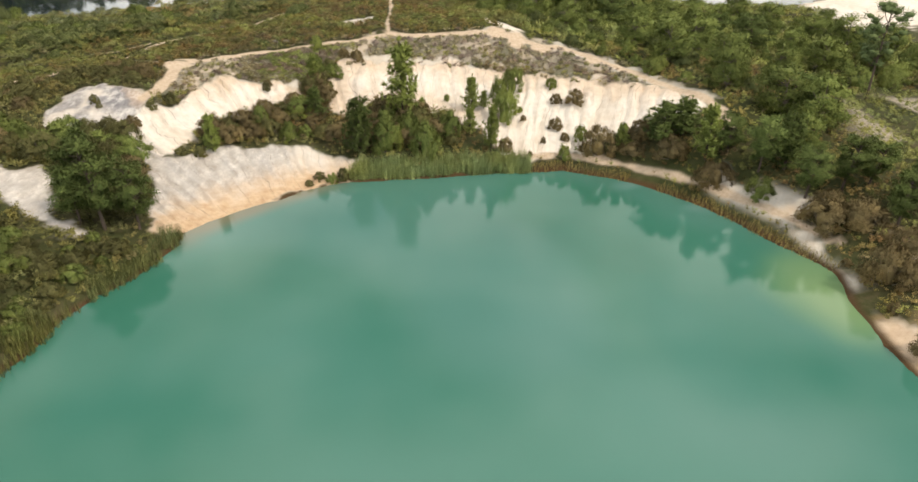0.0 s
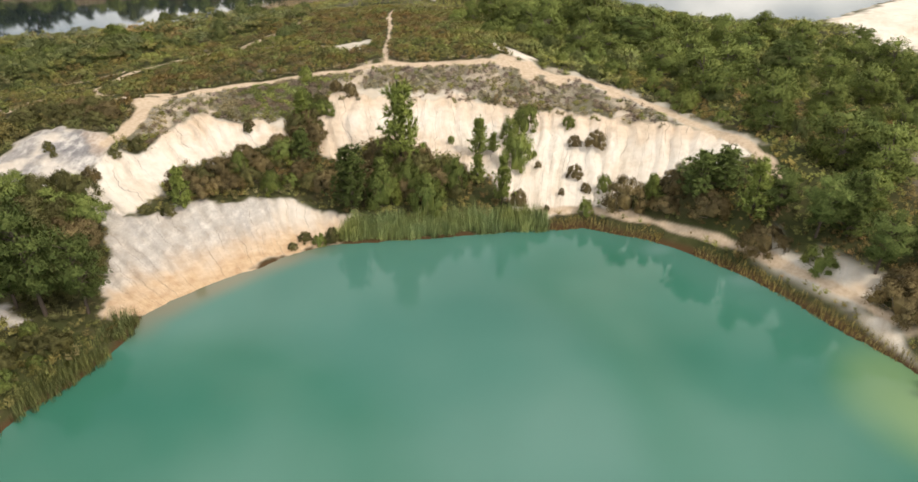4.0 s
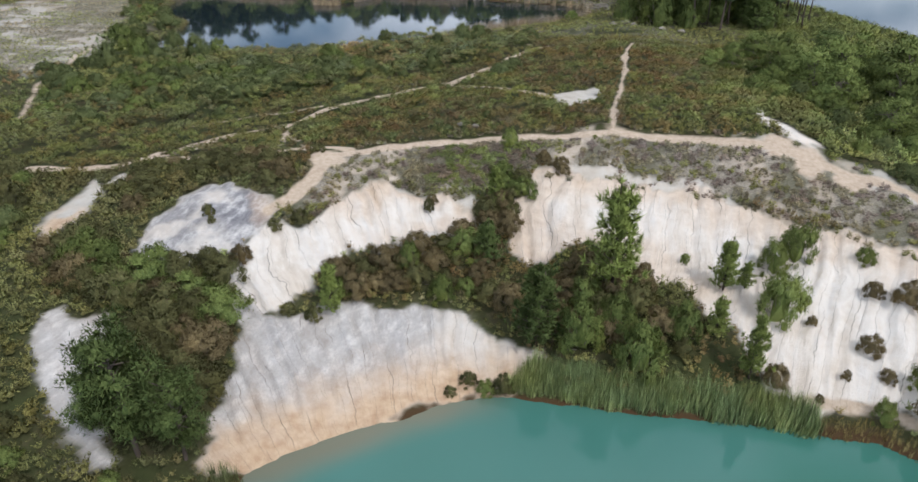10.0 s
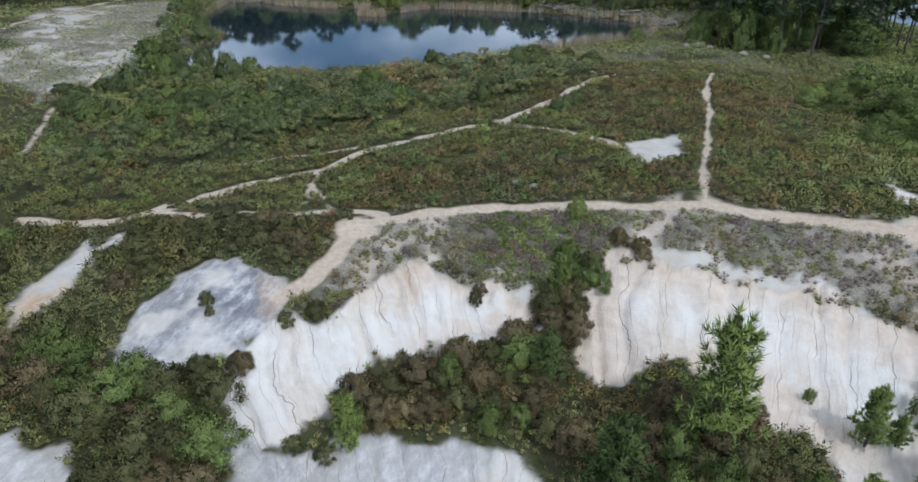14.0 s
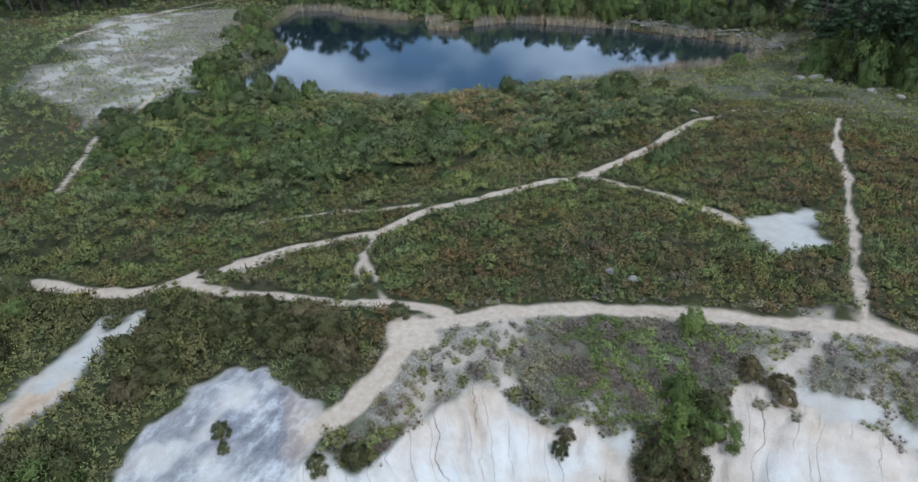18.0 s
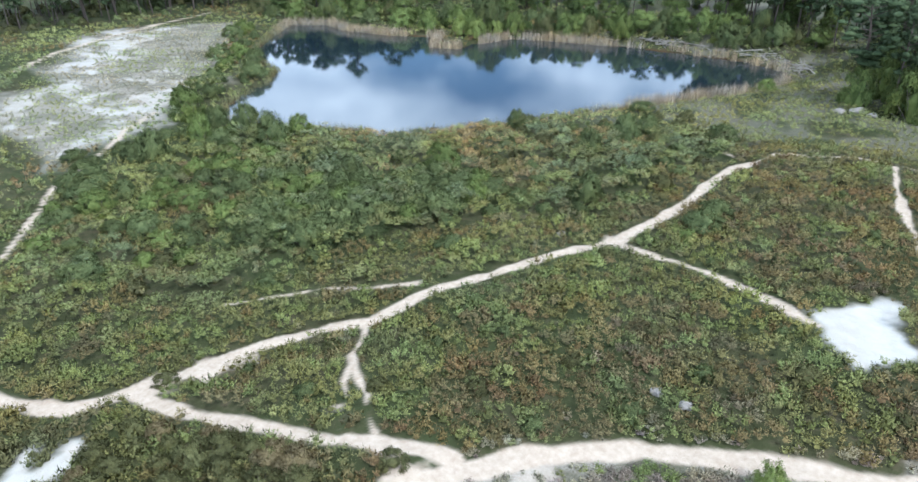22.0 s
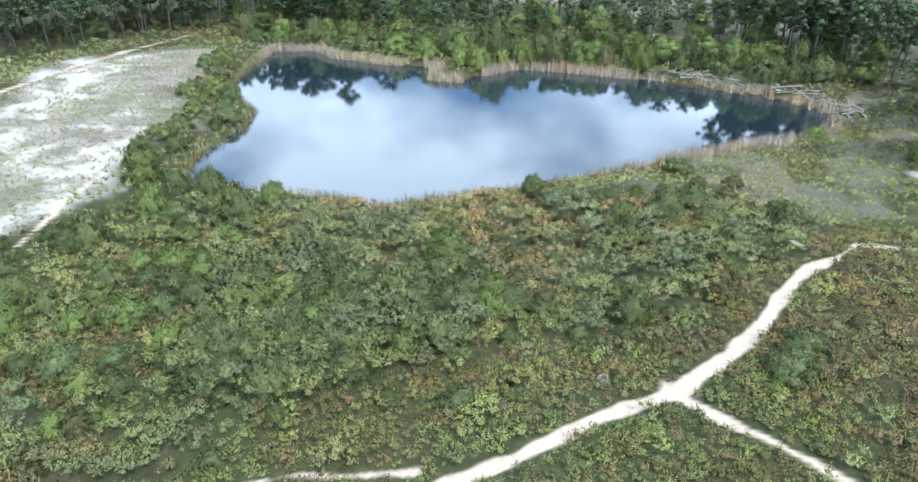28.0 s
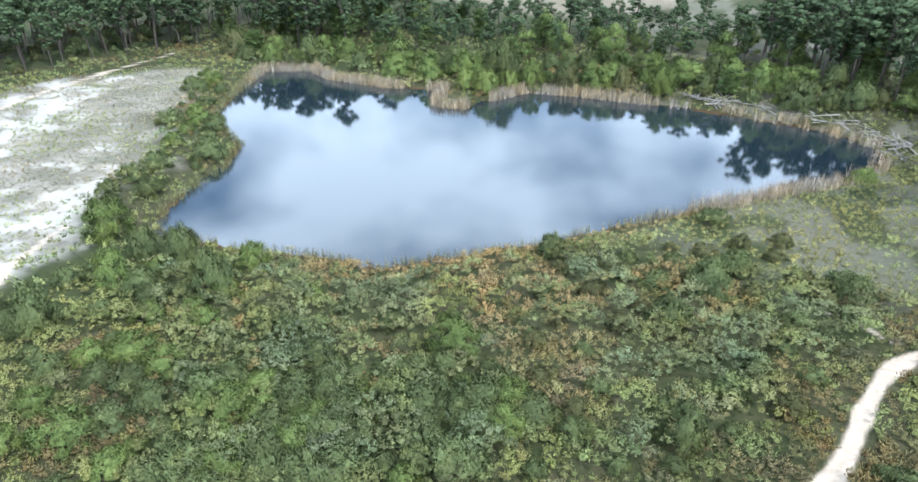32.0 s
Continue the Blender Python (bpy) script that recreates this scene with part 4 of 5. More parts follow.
def broad_tree(r):
    """A round-headed broadleaved tree: forked limbs, lumpy head."""
    pts, rad = fork(r, (0, 0, -0.03), (0, 0, 1), 0.5, 0.03, 0.12, 4)
    stems, lobes = [tube(pts, rad)], []
    for k in range(26):
        a, e = r.uniform(0, 6.28), r.uniform(-0.45, 1.3)
        way = np.array([math.cos(a) * math.cos(e), math.sin(a) * math.cos(e), math.sin(e)])
        lp, lr = fork(r, pts[r.integers(1, 5)], way, r.uniform(0.20, 0.36), 0.012, 0.25, 3)
        stems.append(tube(lp, lr, 4))
        lobes.append((lp[-1], r.uniform(0.10, 0.17)))
    return stems, lobed(r, lobes, 1, 300, 0.032, 0.017, 0.85, (0, 0, 0.40), 0.42)


def shrub(r):
    """A dense bush: many stems from the foot, uneven mounded leafage to the ground."""
    stems, lobes = [], []
    for k in range(26):
        a, e = k * 2.4 + r.uniform(-0.5, 0.5), math.asin(0.12 + 0.86 * k / 25)
        way = np.array([math.cos(a) * math.cos(e), math.sin(a) * math.cos(e), math.sin(e)])
        ln = r.uniform(0.46, 0.62)
        lp, lr = fork(r, (way[0] * 0.05, way[1] * 0.05, -0.05), way, ln, 0.012, 0.2, 3)
        if k % 2 == 0:
            stems.append(tube(lp, lr, 4))
        lobes.append((lp[-1], r.uniform(0.11, 0.20)))
    lobes.append((np.array([0, 0, 0.14]), 0.62))
    return stems, lobed(r, lobes, 1, 250, 0.050, 0.020, core=0.44)


KINDS = {"pine_young": pine_young, "pine_tall": pine_tall, "broad": broad_tree, "gorse": shrub, "willow": shrub, "lime": shrub, "green": shrub, "dark_pine": pine_dark, "bank_pine": pine_round, "wood_pine": pine_tall, "furze": shrub}
TREES = {"pine_young": BARK, "pine_tall": BARK, "broad": TWIG, "dark_pine": BARK, "bank_pine": BARK, "wood_pine": BARK}
LEAF = {"pine_young": YOUNG, "pine_tall": NEEDLE, "broad": BROAD, "gorse": GORSE, "willow": WILLOW, "lime": LIME, "green": BROAD, "dark_pine": PINE, "bank_pine": PINE, "wood_pine": WOOD_PINE, "furze": FURZE}


# ---- the setting ----
build_ground()
build_water("lagoon_water", LAGOON_SHORE, LAG_Z, LAGOON, "milky turquoise lagoon water with paler shallows", 0.5)
build_water("pond_water", POND_SHORE, POND_Z, POND, "dark still pond water mirroring the sky", 1.0)
build_water("far_water", FAR_SHORE, 11.3, POND, "grey far lake water", 4.0)


def blanket(name, x, y, size, tint, material, label, template, seed, category, shade_tris=0, lift=0.0, lean=None):
    """Low plants in one mesh: each a copy of one of a few small tufts."""
    r = np.random.default_rng(seed)
    n = len(x)
    z = level(x, y) + lift
    pick = r.integers(0, len(template), n)
    a = r.uniform(0, 6.283, n)
    t = template[pick]
    ca, sa = np.cos(a)[:, None, None], np.sin(a)[:, None, None]
    s = size[:, None, None]
    p, q = t[:, :, :3], t[:, :, 3:]
    v = np.stack([(p[..., 0] * ca - p[..., 1] * sa) * s + x[:, None, None], (p[..., 0] * sa + p[..., 1] * ca) * s + y[:, None, None],
                  p[..., 2] * s * r.uniform(0.8, 1.25, n)[:, None, None] + z[:, None, None]], axis=-1)
    swell = np.stack([q[..., 0] * ca - q[..., 1] * sa, q[..., 0] * sa + q[..., 1] * ca, q[..., 2]], axis=-1)
    if lean is not None:
        swell = swell * 0.7 + lean[:, None, None, :]
    per = t.shape[1] * 3
    me = mesh_of(name, v.reshape(-1, 3), 3, material, True)
    rounded(me, swell)
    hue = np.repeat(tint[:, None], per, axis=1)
    # each tuft's heart gets half the tint, the shade between leaves put in colour
    hue[:, :shade_tris * 3] *= 0.5
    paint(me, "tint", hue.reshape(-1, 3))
    return tagged(new(name, me), label, category, kind="stuff")


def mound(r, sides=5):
    """A tuft's heart, a small uneven mound, its tint darkened as inner shade."""
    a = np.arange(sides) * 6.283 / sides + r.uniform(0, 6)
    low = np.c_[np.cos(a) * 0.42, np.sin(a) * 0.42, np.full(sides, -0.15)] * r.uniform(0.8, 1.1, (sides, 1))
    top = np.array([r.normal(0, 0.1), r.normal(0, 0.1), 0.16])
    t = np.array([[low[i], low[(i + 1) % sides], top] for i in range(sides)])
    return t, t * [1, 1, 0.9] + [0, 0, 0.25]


def tufts(seed, count, tri, length, width):
    """Small rounded clumps: short leaves set over an uneven dome."""
    r = np.random.default_rng(seed)
    out = []
    for _ in range(count):
        d = r.normal(0, 1, (tri, 3))
        d[:, 2] = np.abs(d[:, 2]) * 1.1 + 0.05
        d /= np.linalg.norm(d, axis=1)[:, None]
        c = d * r.uniform(0.15, 0.80, (tri, 1)) * [1, 1, 0.85]
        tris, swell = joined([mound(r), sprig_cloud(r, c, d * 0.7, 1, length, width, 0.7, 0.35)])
        out.append(np.concatenate([tris, swell], axis=1))
    return np.array(out)


def scatter(x0, x1, y0, y1, cell, seed):
    r = np.random.default_rng(seed)
    gx, gy = np.meshgrid(np.arange(x0, x1, cell), np.arange(y0, y1, cell), indexing="ij")
    x = gx.ravel() + r.uniform(-0.5, 0.5, gx.size) * cell
    y = gy.ravel() + r.uniform(-0.5, 0.5, gx.size) * cell
    return x, y


def cushions(x, y, cell, seed):
    """The bush that each place belongs to: distance in its radii, the way out, its radius, three lots drawn for it."""
    lots = np.random.default_rng(seed).random((128, 128, 6))
    gi, gj = np.floor(x / cell).astype(int), np.floor(y / cell).astype(int)
    best, out = np.full(len(x), 9.0), np.zeros((len(x), 6))
    for di in (-1, 0, 1):
        for dj in (-1, 0, 1):
            i, j = gi + di, gj + dj
            lot = lots[i % 128, j % 128]
            rad = cell * (0.42 + 0.42 * lot[:, 2])
            ox, oy = x - (i + 0.1 + 0.8 * lot[:, 0]) * cell, y - (j + 0.1 + 0.8 * lot[:, 1]) * cell
            d = np.hypot(ox, oy) / rad
            nearer = d < best
            best = np.where(nearer, d, best)
            out[nearer] = np.c_[ox / rad, oy / rad, rad, lot[:, 3:]][nearer]
    return best, out[:, 0], out[:, 1], out[:, 2], out[:, 3:]


def blend(tint, colour, share):
    return tint + (np.asarray(colour) - tint) * np.asarray(share)[:, None]


def moor(name, x, y, seed, label, scale=1.0, kit=None):
    """Heath over open ground: its kind and size drift with the plan, gathered in cushions."""
    r = np.random.default_rng(seed)
    (bare, grey, rust), (track, wet, thin) = soils(x, y, np.full(len(x), 10.0))
    lag, pond, far = inside(x, y, LAGOON_SHORE), inside(x, y, POND_SHORE), inside(x, y, FAR_SHORE)
    brow, flat, lawn = inside(x, y, BROW), inside(x, y, SAND_FLAT), inside(x, y, LAWN)
    grove = smooth(inside(x, y, GROVE) + (rough(x, y, 0.2, 2) - 0.5) * 8, -2, 2)
    thrift = name == "brow_heath"
    cd, cx, cy, rad, lots = cushions(x, y, 0.62 if thrift else 0.80 * scale, 3)
    # here and there a broader bush takes the place of the small ones
    wide = cushions(x, y, 1.5 * scale, 5)
    swap = (wide[4][:, 2] < 0.45) & (wide[0] < 1) & (not thrift)
    cd, cx, cy, rad = [np.where(swap, a, b) for a, b in zip(wide[:4], (cd, cx, cy, rad))]
    lots = np.where(swap[:, None], wide[4] * [1, 1, 2.0], lots)
    bd, bx, by, brad, blots = cushions(x, y, 2.1, 4)
    keep = (track < 0.6) & (lag < -0.9) & (pond < -0.3) & (far < -1)
    if thrift:
        lush = smooth(lawn + (rough(x, y, 0.5, 3) - 0.5) * 3, -0.6, 0.6)
        there = np.maximum(0.72 + 0.25 * smooth(rough(x + 9, y, 0.30, 3), 0.38, 0.55), 0.97 * lush) * (1 - 0.82 * smooth(bare, 0.3, 0.75))
        keep &= (lots[:, 2] < there) & (cd < 0.8 + 0.5 * lush) & (r.random(len(x)) < 0.95)
    else:
        keep &= (bare < 0.42) & (brow < 0.1)
    for line, wide in ((CREST_WALK, 0.70), (NORTH_WALK, 0.40), (DIAGONAL, 0.58), (BRANCH, 0.44), (STUB, 0.25), (LOWER_WALK, 0.52), (JOIN_WALK, 0.70), (LINK, 0.32), (LINK_FORK, 0.24), (WEST_WALK, 0.4), (FAR_WALK, 0.5), (SHORE_WALK, 0.45)):
        keep &= off_line(x, y, line) > wide * r.uniform(0.85, 1.2, len(x)) + 0.12 * (scale - 1)
    keep &= ~((flat > 0) & (r.random(len(x)) < 0.35))
    pick = [v[keep] for v in (x, y, brow, flat, pond, thin, grove, cd, cx, cy, rad, lots, bd, bx, by, brad, blots, lawn)]
    x, y, brow, flat, pond, thin, grove, cd, cx, cy, rad, lots, bd, bx, by, brad, blots, lawn = pick
    n = len(x)
    w1, w2, w3 = rough(x, y, 0.07, 3), rough(x + 60, y, 0.16, 3), rough(x, y + 90, 0.5, 2)
    brown, olive, green = np.array([0.170, 0.148, 0.070]), np.array([0.172, 0.192, 0.078]), np.array([0.170, 0.216, 0.088])
    fern, blue, pale, ash = np.array([0.285, 0.222, 0.115]), np.array([0.150, 0.195, 0.106]), np.array([0.235, 0.275, 0.110]), np.array([0.205, 0.205, 0.145])
    russet, mauve, fresh = np.array([0.185, 0.118, 0.072]), np.array([0.185, 0.165, 0.150]), np.array([0.180, 0.245, 0.086])
    line = (y - 62.0) - (x + 60.0) * 1.33
    beyond = smooth(line + (w1 - 0.5) * 14, -2, 6)
    big = np.maximum(grove, beyond * smooth(w1 + (blots[:, 0] - 0.5) * 0.25, 0.50, 0.56) * 0.9) * (pond < -3) * (flat < 0) * (bd < 1)
    tint = brown[None] + (olive - brown)[None] * smooth(w2, 0.36, 0.60)[:, None]
    tint = blend(tint, green, beyond * smooth(w2 + w1, 0.82, 1.06) * 0.8)
    # single cushions differ from their neighbours
    tint = blend(tint, russet, 0.45 * (lots[:, 0] < 0.16))
    tint = blend(tint, fresh, 0.60 * (lots[:, 0] > 0.74))
    tint = blend(tint, mauve, 0.35 * ((lots[:, 0] > 0.40) & (lots[:, 0] < 0.45)))
    tint = blend(tint, np.where((blots[:, 1] > 0.5)[:, None], blue, green * 0.95), big * 0.85)
    shore = 1 - smooth(-pond, 9, 27)
    tint = blend(tint, fern, shore * smooth(w2 * 0.7 + 0.3 * lots[:, 1], 0.30, 0.50) * smooth(-x, 20, 28) * (1 - smooth(-x, 62, 70)) * (1 - big) * 0.85)
    tint = blend(tint, pale * 1.05, smooth(-x, 60, 68) * smooth(y, 76, 84) * smooth(w2, 0.40, 0.55) * (1 - big) * 0.7)
    lea = smooth(x + 0.35 * (y - 118), -42, -30) * smooth(y, 112, 124)
    tint = blend(tint, pale * 0.78, lea * 0.75)
    east = smooth(x, -4, 10) * smooth(y, 70, 84)
    tint = blend(tint, fresh, east * 0.6)
    if thrift:
        lush = smooth(lawn + (w3 - 0.5) * 3, -0.8, 0.8)
        tint = np.where((lots[:, 0] < 0.5)[:, None], ash[None], np.where((lots[:, 0] < 0.75)[:, None], mauve[None], olive[None]))
        tint = blend(tint, np.where((lots[:, 0] < 0.35)[:, None], mauve * 0.8, fresh * 0.8), lush * 0.9)
    tint = np.where((flat > 0)[:, None], (ash * 1.15)[None] + (pale * 0.85 - ash * 1.15)[None] * smooth(w2, 0.45, 0.6)[:, None], tint)
    west = smooth(-x, 29, 33) * (1 - smooth(y, 62, 68))
    tint = blend(tint, olive * 0.8, 0.7 * west)
    bank = smooth(-x, 20, 24) * (1 - smooth(y, 46, 52))
    tint = blend(tint, olive * 0.66, 0.8 * bank)
    tint = tint * (r.uniform(0.86, 1.14, n) * (0.74 + 0.56 * lots[:, 1]) * (1.38 + 0.10 * beyond - 0.10 * lea))[:, None] * [1.0, 0.96, 1.0]
    tint = tint * np.where(big > 0.4, 0.85 + 0.35 * blots[:, 2], 1.0)[:, None]
    clear = smooth(inside(x, y, EAST_CLEAR), -2, 2)[:, None]
    tint = tint * (1 - clear) + pale * 1.15 * clear
    size = (0.36 + 0.10 * west + 0.20 * east) * r.uniform(0.6, 1.4, n) * scale * (0.75 + 0.5 * w3)
    size = np.where(flat > 0, 0.26, size) if not thrift else 0.24 * r.uniform(0.6, 1.4, n)
    dome = np.sqrt(np.clip(1 - cd ** 2, 0, 1))
    bulk = np.sqrt(np.clip(1 - bd ** 2, 0, 1)) * (big > 0.4)
    lift = dome * rad * (0.35 if thrift else 0.62) * (0.25 + 1.0 * lots[:, 2]) * (flat < 0) * (1 - 0.5 * lea) + bulk * brad * 0.7
    lean = np.c_[cx, cy, dome * 0.9 + 0.45] * 0.6 * (cd < 1)[:, None] + np.c_[bx, by, bulk] * (bulk > 0)[:, None]
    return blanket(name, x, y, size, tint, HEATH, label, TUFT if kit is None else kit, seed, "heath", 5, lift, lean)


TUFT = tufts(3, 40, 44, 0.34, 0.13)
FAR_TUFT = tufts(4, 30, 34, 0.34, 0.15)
mx, my = scatter(-72, 8, 60, 120, 0.43, 11)
moor("heath", mx, my, 21, "low brown and green heather heath")
mx, my = scatter(-46, 12, 120, 152, 0.6, 16)
moor("meadow_heath", mx, my, 26, "light green grass and bracken beside the pond", 0.8)
mx, my = scatter(-138, 62, 18, 186, 0.92, 12)
edge = ~((mx > -46) & (mx < 12) & (my > 120) & (my < 152)) & ~((mx > -72) & (mx < 8) & (my > 60) & (my < 120)) & ~((mx > -54) & (mx <= 38) & (my > 22) & (my <= 82))
moor("rough_heath", mx[edge], my[edge], 22, "rough green scrub and bracken round the pits", 1.2, FAR_TUFT)
mx, my = scatter(-54, 38, 22, 82, 0.52, 14)
edge = ~((mx > -72) & (mx < 8) & (my > 60)) & (inside(mx, my, LAGOON_SHORE) < 0)
moor("bank_scrub", mx[edge], my[edge], 24, "dark low gorse and scrub on the lagoon banks", 0.9)
mx, my = scatter(-30, 24, 58, 80, 0.21, 13)
held = inside(mx, my, BROW) > -1.6 + 1.2 * rough(mx, my, 0.8, 2)
moor("brow_heath", mx[held], my[held], 23, "thin grey-green heather on the pale cliff brow", 0.8)
mx, my = scatter(-132, -76, 82, 152, 0.55, 15)
held = inside(mx, my, SAND_FLAT) > 0
moor("flat_heath", mx[held], my[held], 25, "small grass tufts on the grey-white sand flat", 1.0, FAR_TUFT)


# ---- plants that stand singly ----
TALE = {
    "wood_pine": ("wood_pine", "tall dark pine with bare stem in the far wood", "pine", "pines of the far wood"),
    "furze": ("furze_bush", "brown-green dense furze bush on the clay bench", "bush", "furze bushes"),
    "bank_pine": ("bank_pine", "round-crowned dark green pine with a short bare stem", "pine", "round pines on the banks"),
    "dark_pine": ("pine_tree", "dense dark green pine in leaf to the ground", "pine", "pines on the banks"),
    "pine_young": ("young_pine", "young light green pine with upswept shoots", "pine", "young pines on the slope"),
    "lime": ("bright_shrub", "bright yellow-green leafy shrub on pale clay", "shrub", "bright shrubs"),
    "green": ("shrub", "rounded mid-green leafy shrub", "shrub", "green shrubs"),
    "gorse": ("gorse_bush", "brownish dense gorse bush on the clay slope", "bush", "gorse bushes"),
    "willow": ("willow_bush", "grey-green rounded willow bush on the moor", "bush", "willow bushes"),
    "broad": ("broadleaved_tree", "round-headed dark green broadleaved tree", "tree", "broadleaved thicket"),
    "pine_tall": ("tall_pine", "tall pine with bare stem and open crown", "pine", "tall pines"),
}
SEEDS = {"dark_pine": 4, "bank_pine": 4, "wood_pine": 6, "furze": 4, "pine_young": 3, "lime": 3, "green": 3, "gorse": 5, "willow": 4, "broad": 5, "pine_tall": 6}
drawn = random.Random(5)


def stand(kind, x, y, height, radius, label="", sink=0.05):
    name, text, category, group = TALE[kind]
    wide = min(1.9, max(0.55, radius / (height * REACH[kind])))
    return grow(kind, drawn.randrange(SEEDS[kind]), x, y, height, name, label or text, category, group, wide, drawn.uniform(0, 360), sink)


SLOPE = [("pine_young", -5.2, 60.8, 6.8, 1.7), ("dark_pine", -8.9, 57.4, 5.2, 1.6), ("pine_young", 1.2, 63.4, 3.4, 0.9), ("pine_young", 2.4, 63.7, 1.8, 0.6),
         ("pine_young", 1.0, 59.8, 2.6, 0.7), ("pine_young", 2.9, 57.7, 4.2, 0.8), ("lime", 4.4, 62.0, 3.0, 0.8), ("lime", 5.4, 67.2, 2.4, 1.2), ("lime", 4.0, 65.7, 2.1, 0.6),
         ("pine_young", -21.1, 54.8, 3.3, 0.8), ("dark_pine", -13.7, 62.8, 3.0, 1.1), ("pine_young", -14.6, 67.5, 3.3, 0.7), ("green", -2.9, 56.6, 3.2, 1.2),
         ("green", -0.9, 59.2, 2.4, 0.9), ("green", -6.3, 57.3, 3.1, 1.4), ("green", -4.6, 58.4, 2.5, 1.2), ("green", -18.3, 60.4, 1.7, 0.9), ("green", -15.5, 58.8, 1.7, 0.9)]
CLAY = [("furze", 11.3, 64.5, 1.4, 0.98), ("furze", 9.5, 64.9, 1.0, 0.66), ("furze", 9.0, 60.7, 1.1, 0.74), ("furze", 9.7, 59.1, 0.8, 0.49), ("furze", 4.2, 57.6, 1.4, 0.74),
        ("furze", 6.1, 61.9, 0.6, 0.33), ("lime", 5.9, 63.4, 0.6, 0.25), ("lime", -1.2, 65.1, 0.7, 0.29), ("lime", 9.3, 67.5, 1.0, 0.66), ("lime", 11.1, 58.9, 1.4, 0.41),
        ("furze", -3.5, 62.8, 1.0, 0.57), ("furze", 7.7, 58.7, 0.6, 0.25), ("furze", 6.4, 57.2, 0.5, 0.25), ("lime", 9.4, 56.9, 1.4, 0.57), ("furze", 12.4, 57.0, 2.5, 1.72)]
WEST_CLAY = [("gorse", -27.9, 59.6, 0.8, 0.6), ("gorse", -32.2, 58.4, 0.8, 0.45), ("gorse", -31.7, 58.0, 0.5, 0.3), ("gorse", -44.5, 68.9, 0.6, 0.8), ("gorse", -29.4, 68.4, 0.7, 0.8), ("gorse", -26.5, 60.6, 1.1, 0.7), ("gorse", -11.9, 53.5, 0.7, 0.6), ("gorse", -12.6, 52.4, 0.5, 0.4),
             ("gorse", -9.9, 53.6, 1.1, 0.7), ("lime", -10.8, 53.2, 0.8, 0.6), ("gorse", -18.9, 65.4, 0.9, 0.35), ("gorse", -21.8, 53.9, 0.8, 0.6), ("gorse", -23.4, 53.6, 0.7, 0.6),
             ("bank_pine", -24.9, 42.4, 7.0, 2.3), ("bank_pine", -22.9, 43.2, 5.2, 1.5), ("bank_pine", -26.7, 42.6, 4.6, 1.5)]
EAST_SHORE = [("dark_pine", 17.8, 56.0, 3.6, 1.9), ("pine_young", 20.4, 52.6, 4.6, 1.2), ("bank_pine", 22.0, 52.3, 3.4, 1.3), ("bank_pine", 23.7, 49.8, 4.7, 1.7), ("dark_pine", 25.5, 49.4, 4.5, 1.5),
              ("bank_pine", 25.7, 45.8, 4.3, 1.5), ("bank_pine", 28.4, 46.0, 4.3, 1.6), ("bank_pine", 30.3, 46.0, 3.6, 1.5), ("pine_young", 14.5, 57.2, 2.2, 0.8), ("furze", 15.2, 56.2, 1.1, 1.3),
              ("furze", 20.5, 50.2, 1.8, 1.8), ("furze", 18.1, 54.2, 2.0, 1.5), ("dark_pine", 19.4, 55.8, 3.2, 1.5), ("furze", 16.2, 57.6, 1.6, 1.2)]
EAST_BANKS = [("furze", 25.6, 42.6, 2.0, 1.8), ("furze", 27.6, 41.6, 2.2, 2.0), ("bank_pine", 29.8, 41.0, 4.2, 1.5), ("furze", 26.2, 35.6, 2.6, 1.6), ("furze", 27.6, 35.0, 1.3, 1.1), ("furze", 24.9, 28.8, 2.0, 0.9),
              ("furze", 25.2, 32.7, 0.8, 0.4), ("furze", 25.3, 38.2, 0.6, 0.4), ("furze", 29.0, 38.0, 1.8, 1.5), ("dark_pine", 32.0, 43.0, 4.0, 1.5), ("green", 23.0, 47.3, 1.6, 1.2), ("furze", 26.6, 44.2, 1.5, 1.3)]
EAST_TREES = [("broad", 27.8, 56.4, 4.2, 2.6), ("broad", 24.9, 62.3, 4.2, 1.9), ("broad", 30.0, 54.6, 4.6, 2.3), ("broad", 33.6, 98.5, 4.9, 2.4), ("broad", 23.6, 95.6, 5.3, 2.6),
              ("broad", 17.3, 103.3, 6.4, 3.6), ("broad", 27.4, 51.2, 3.2, 1.5), ("broad", 12.0, 106.0, 6.0, 3.0), ("broad", 6.0, 105.0, 5.2, 2.6)]
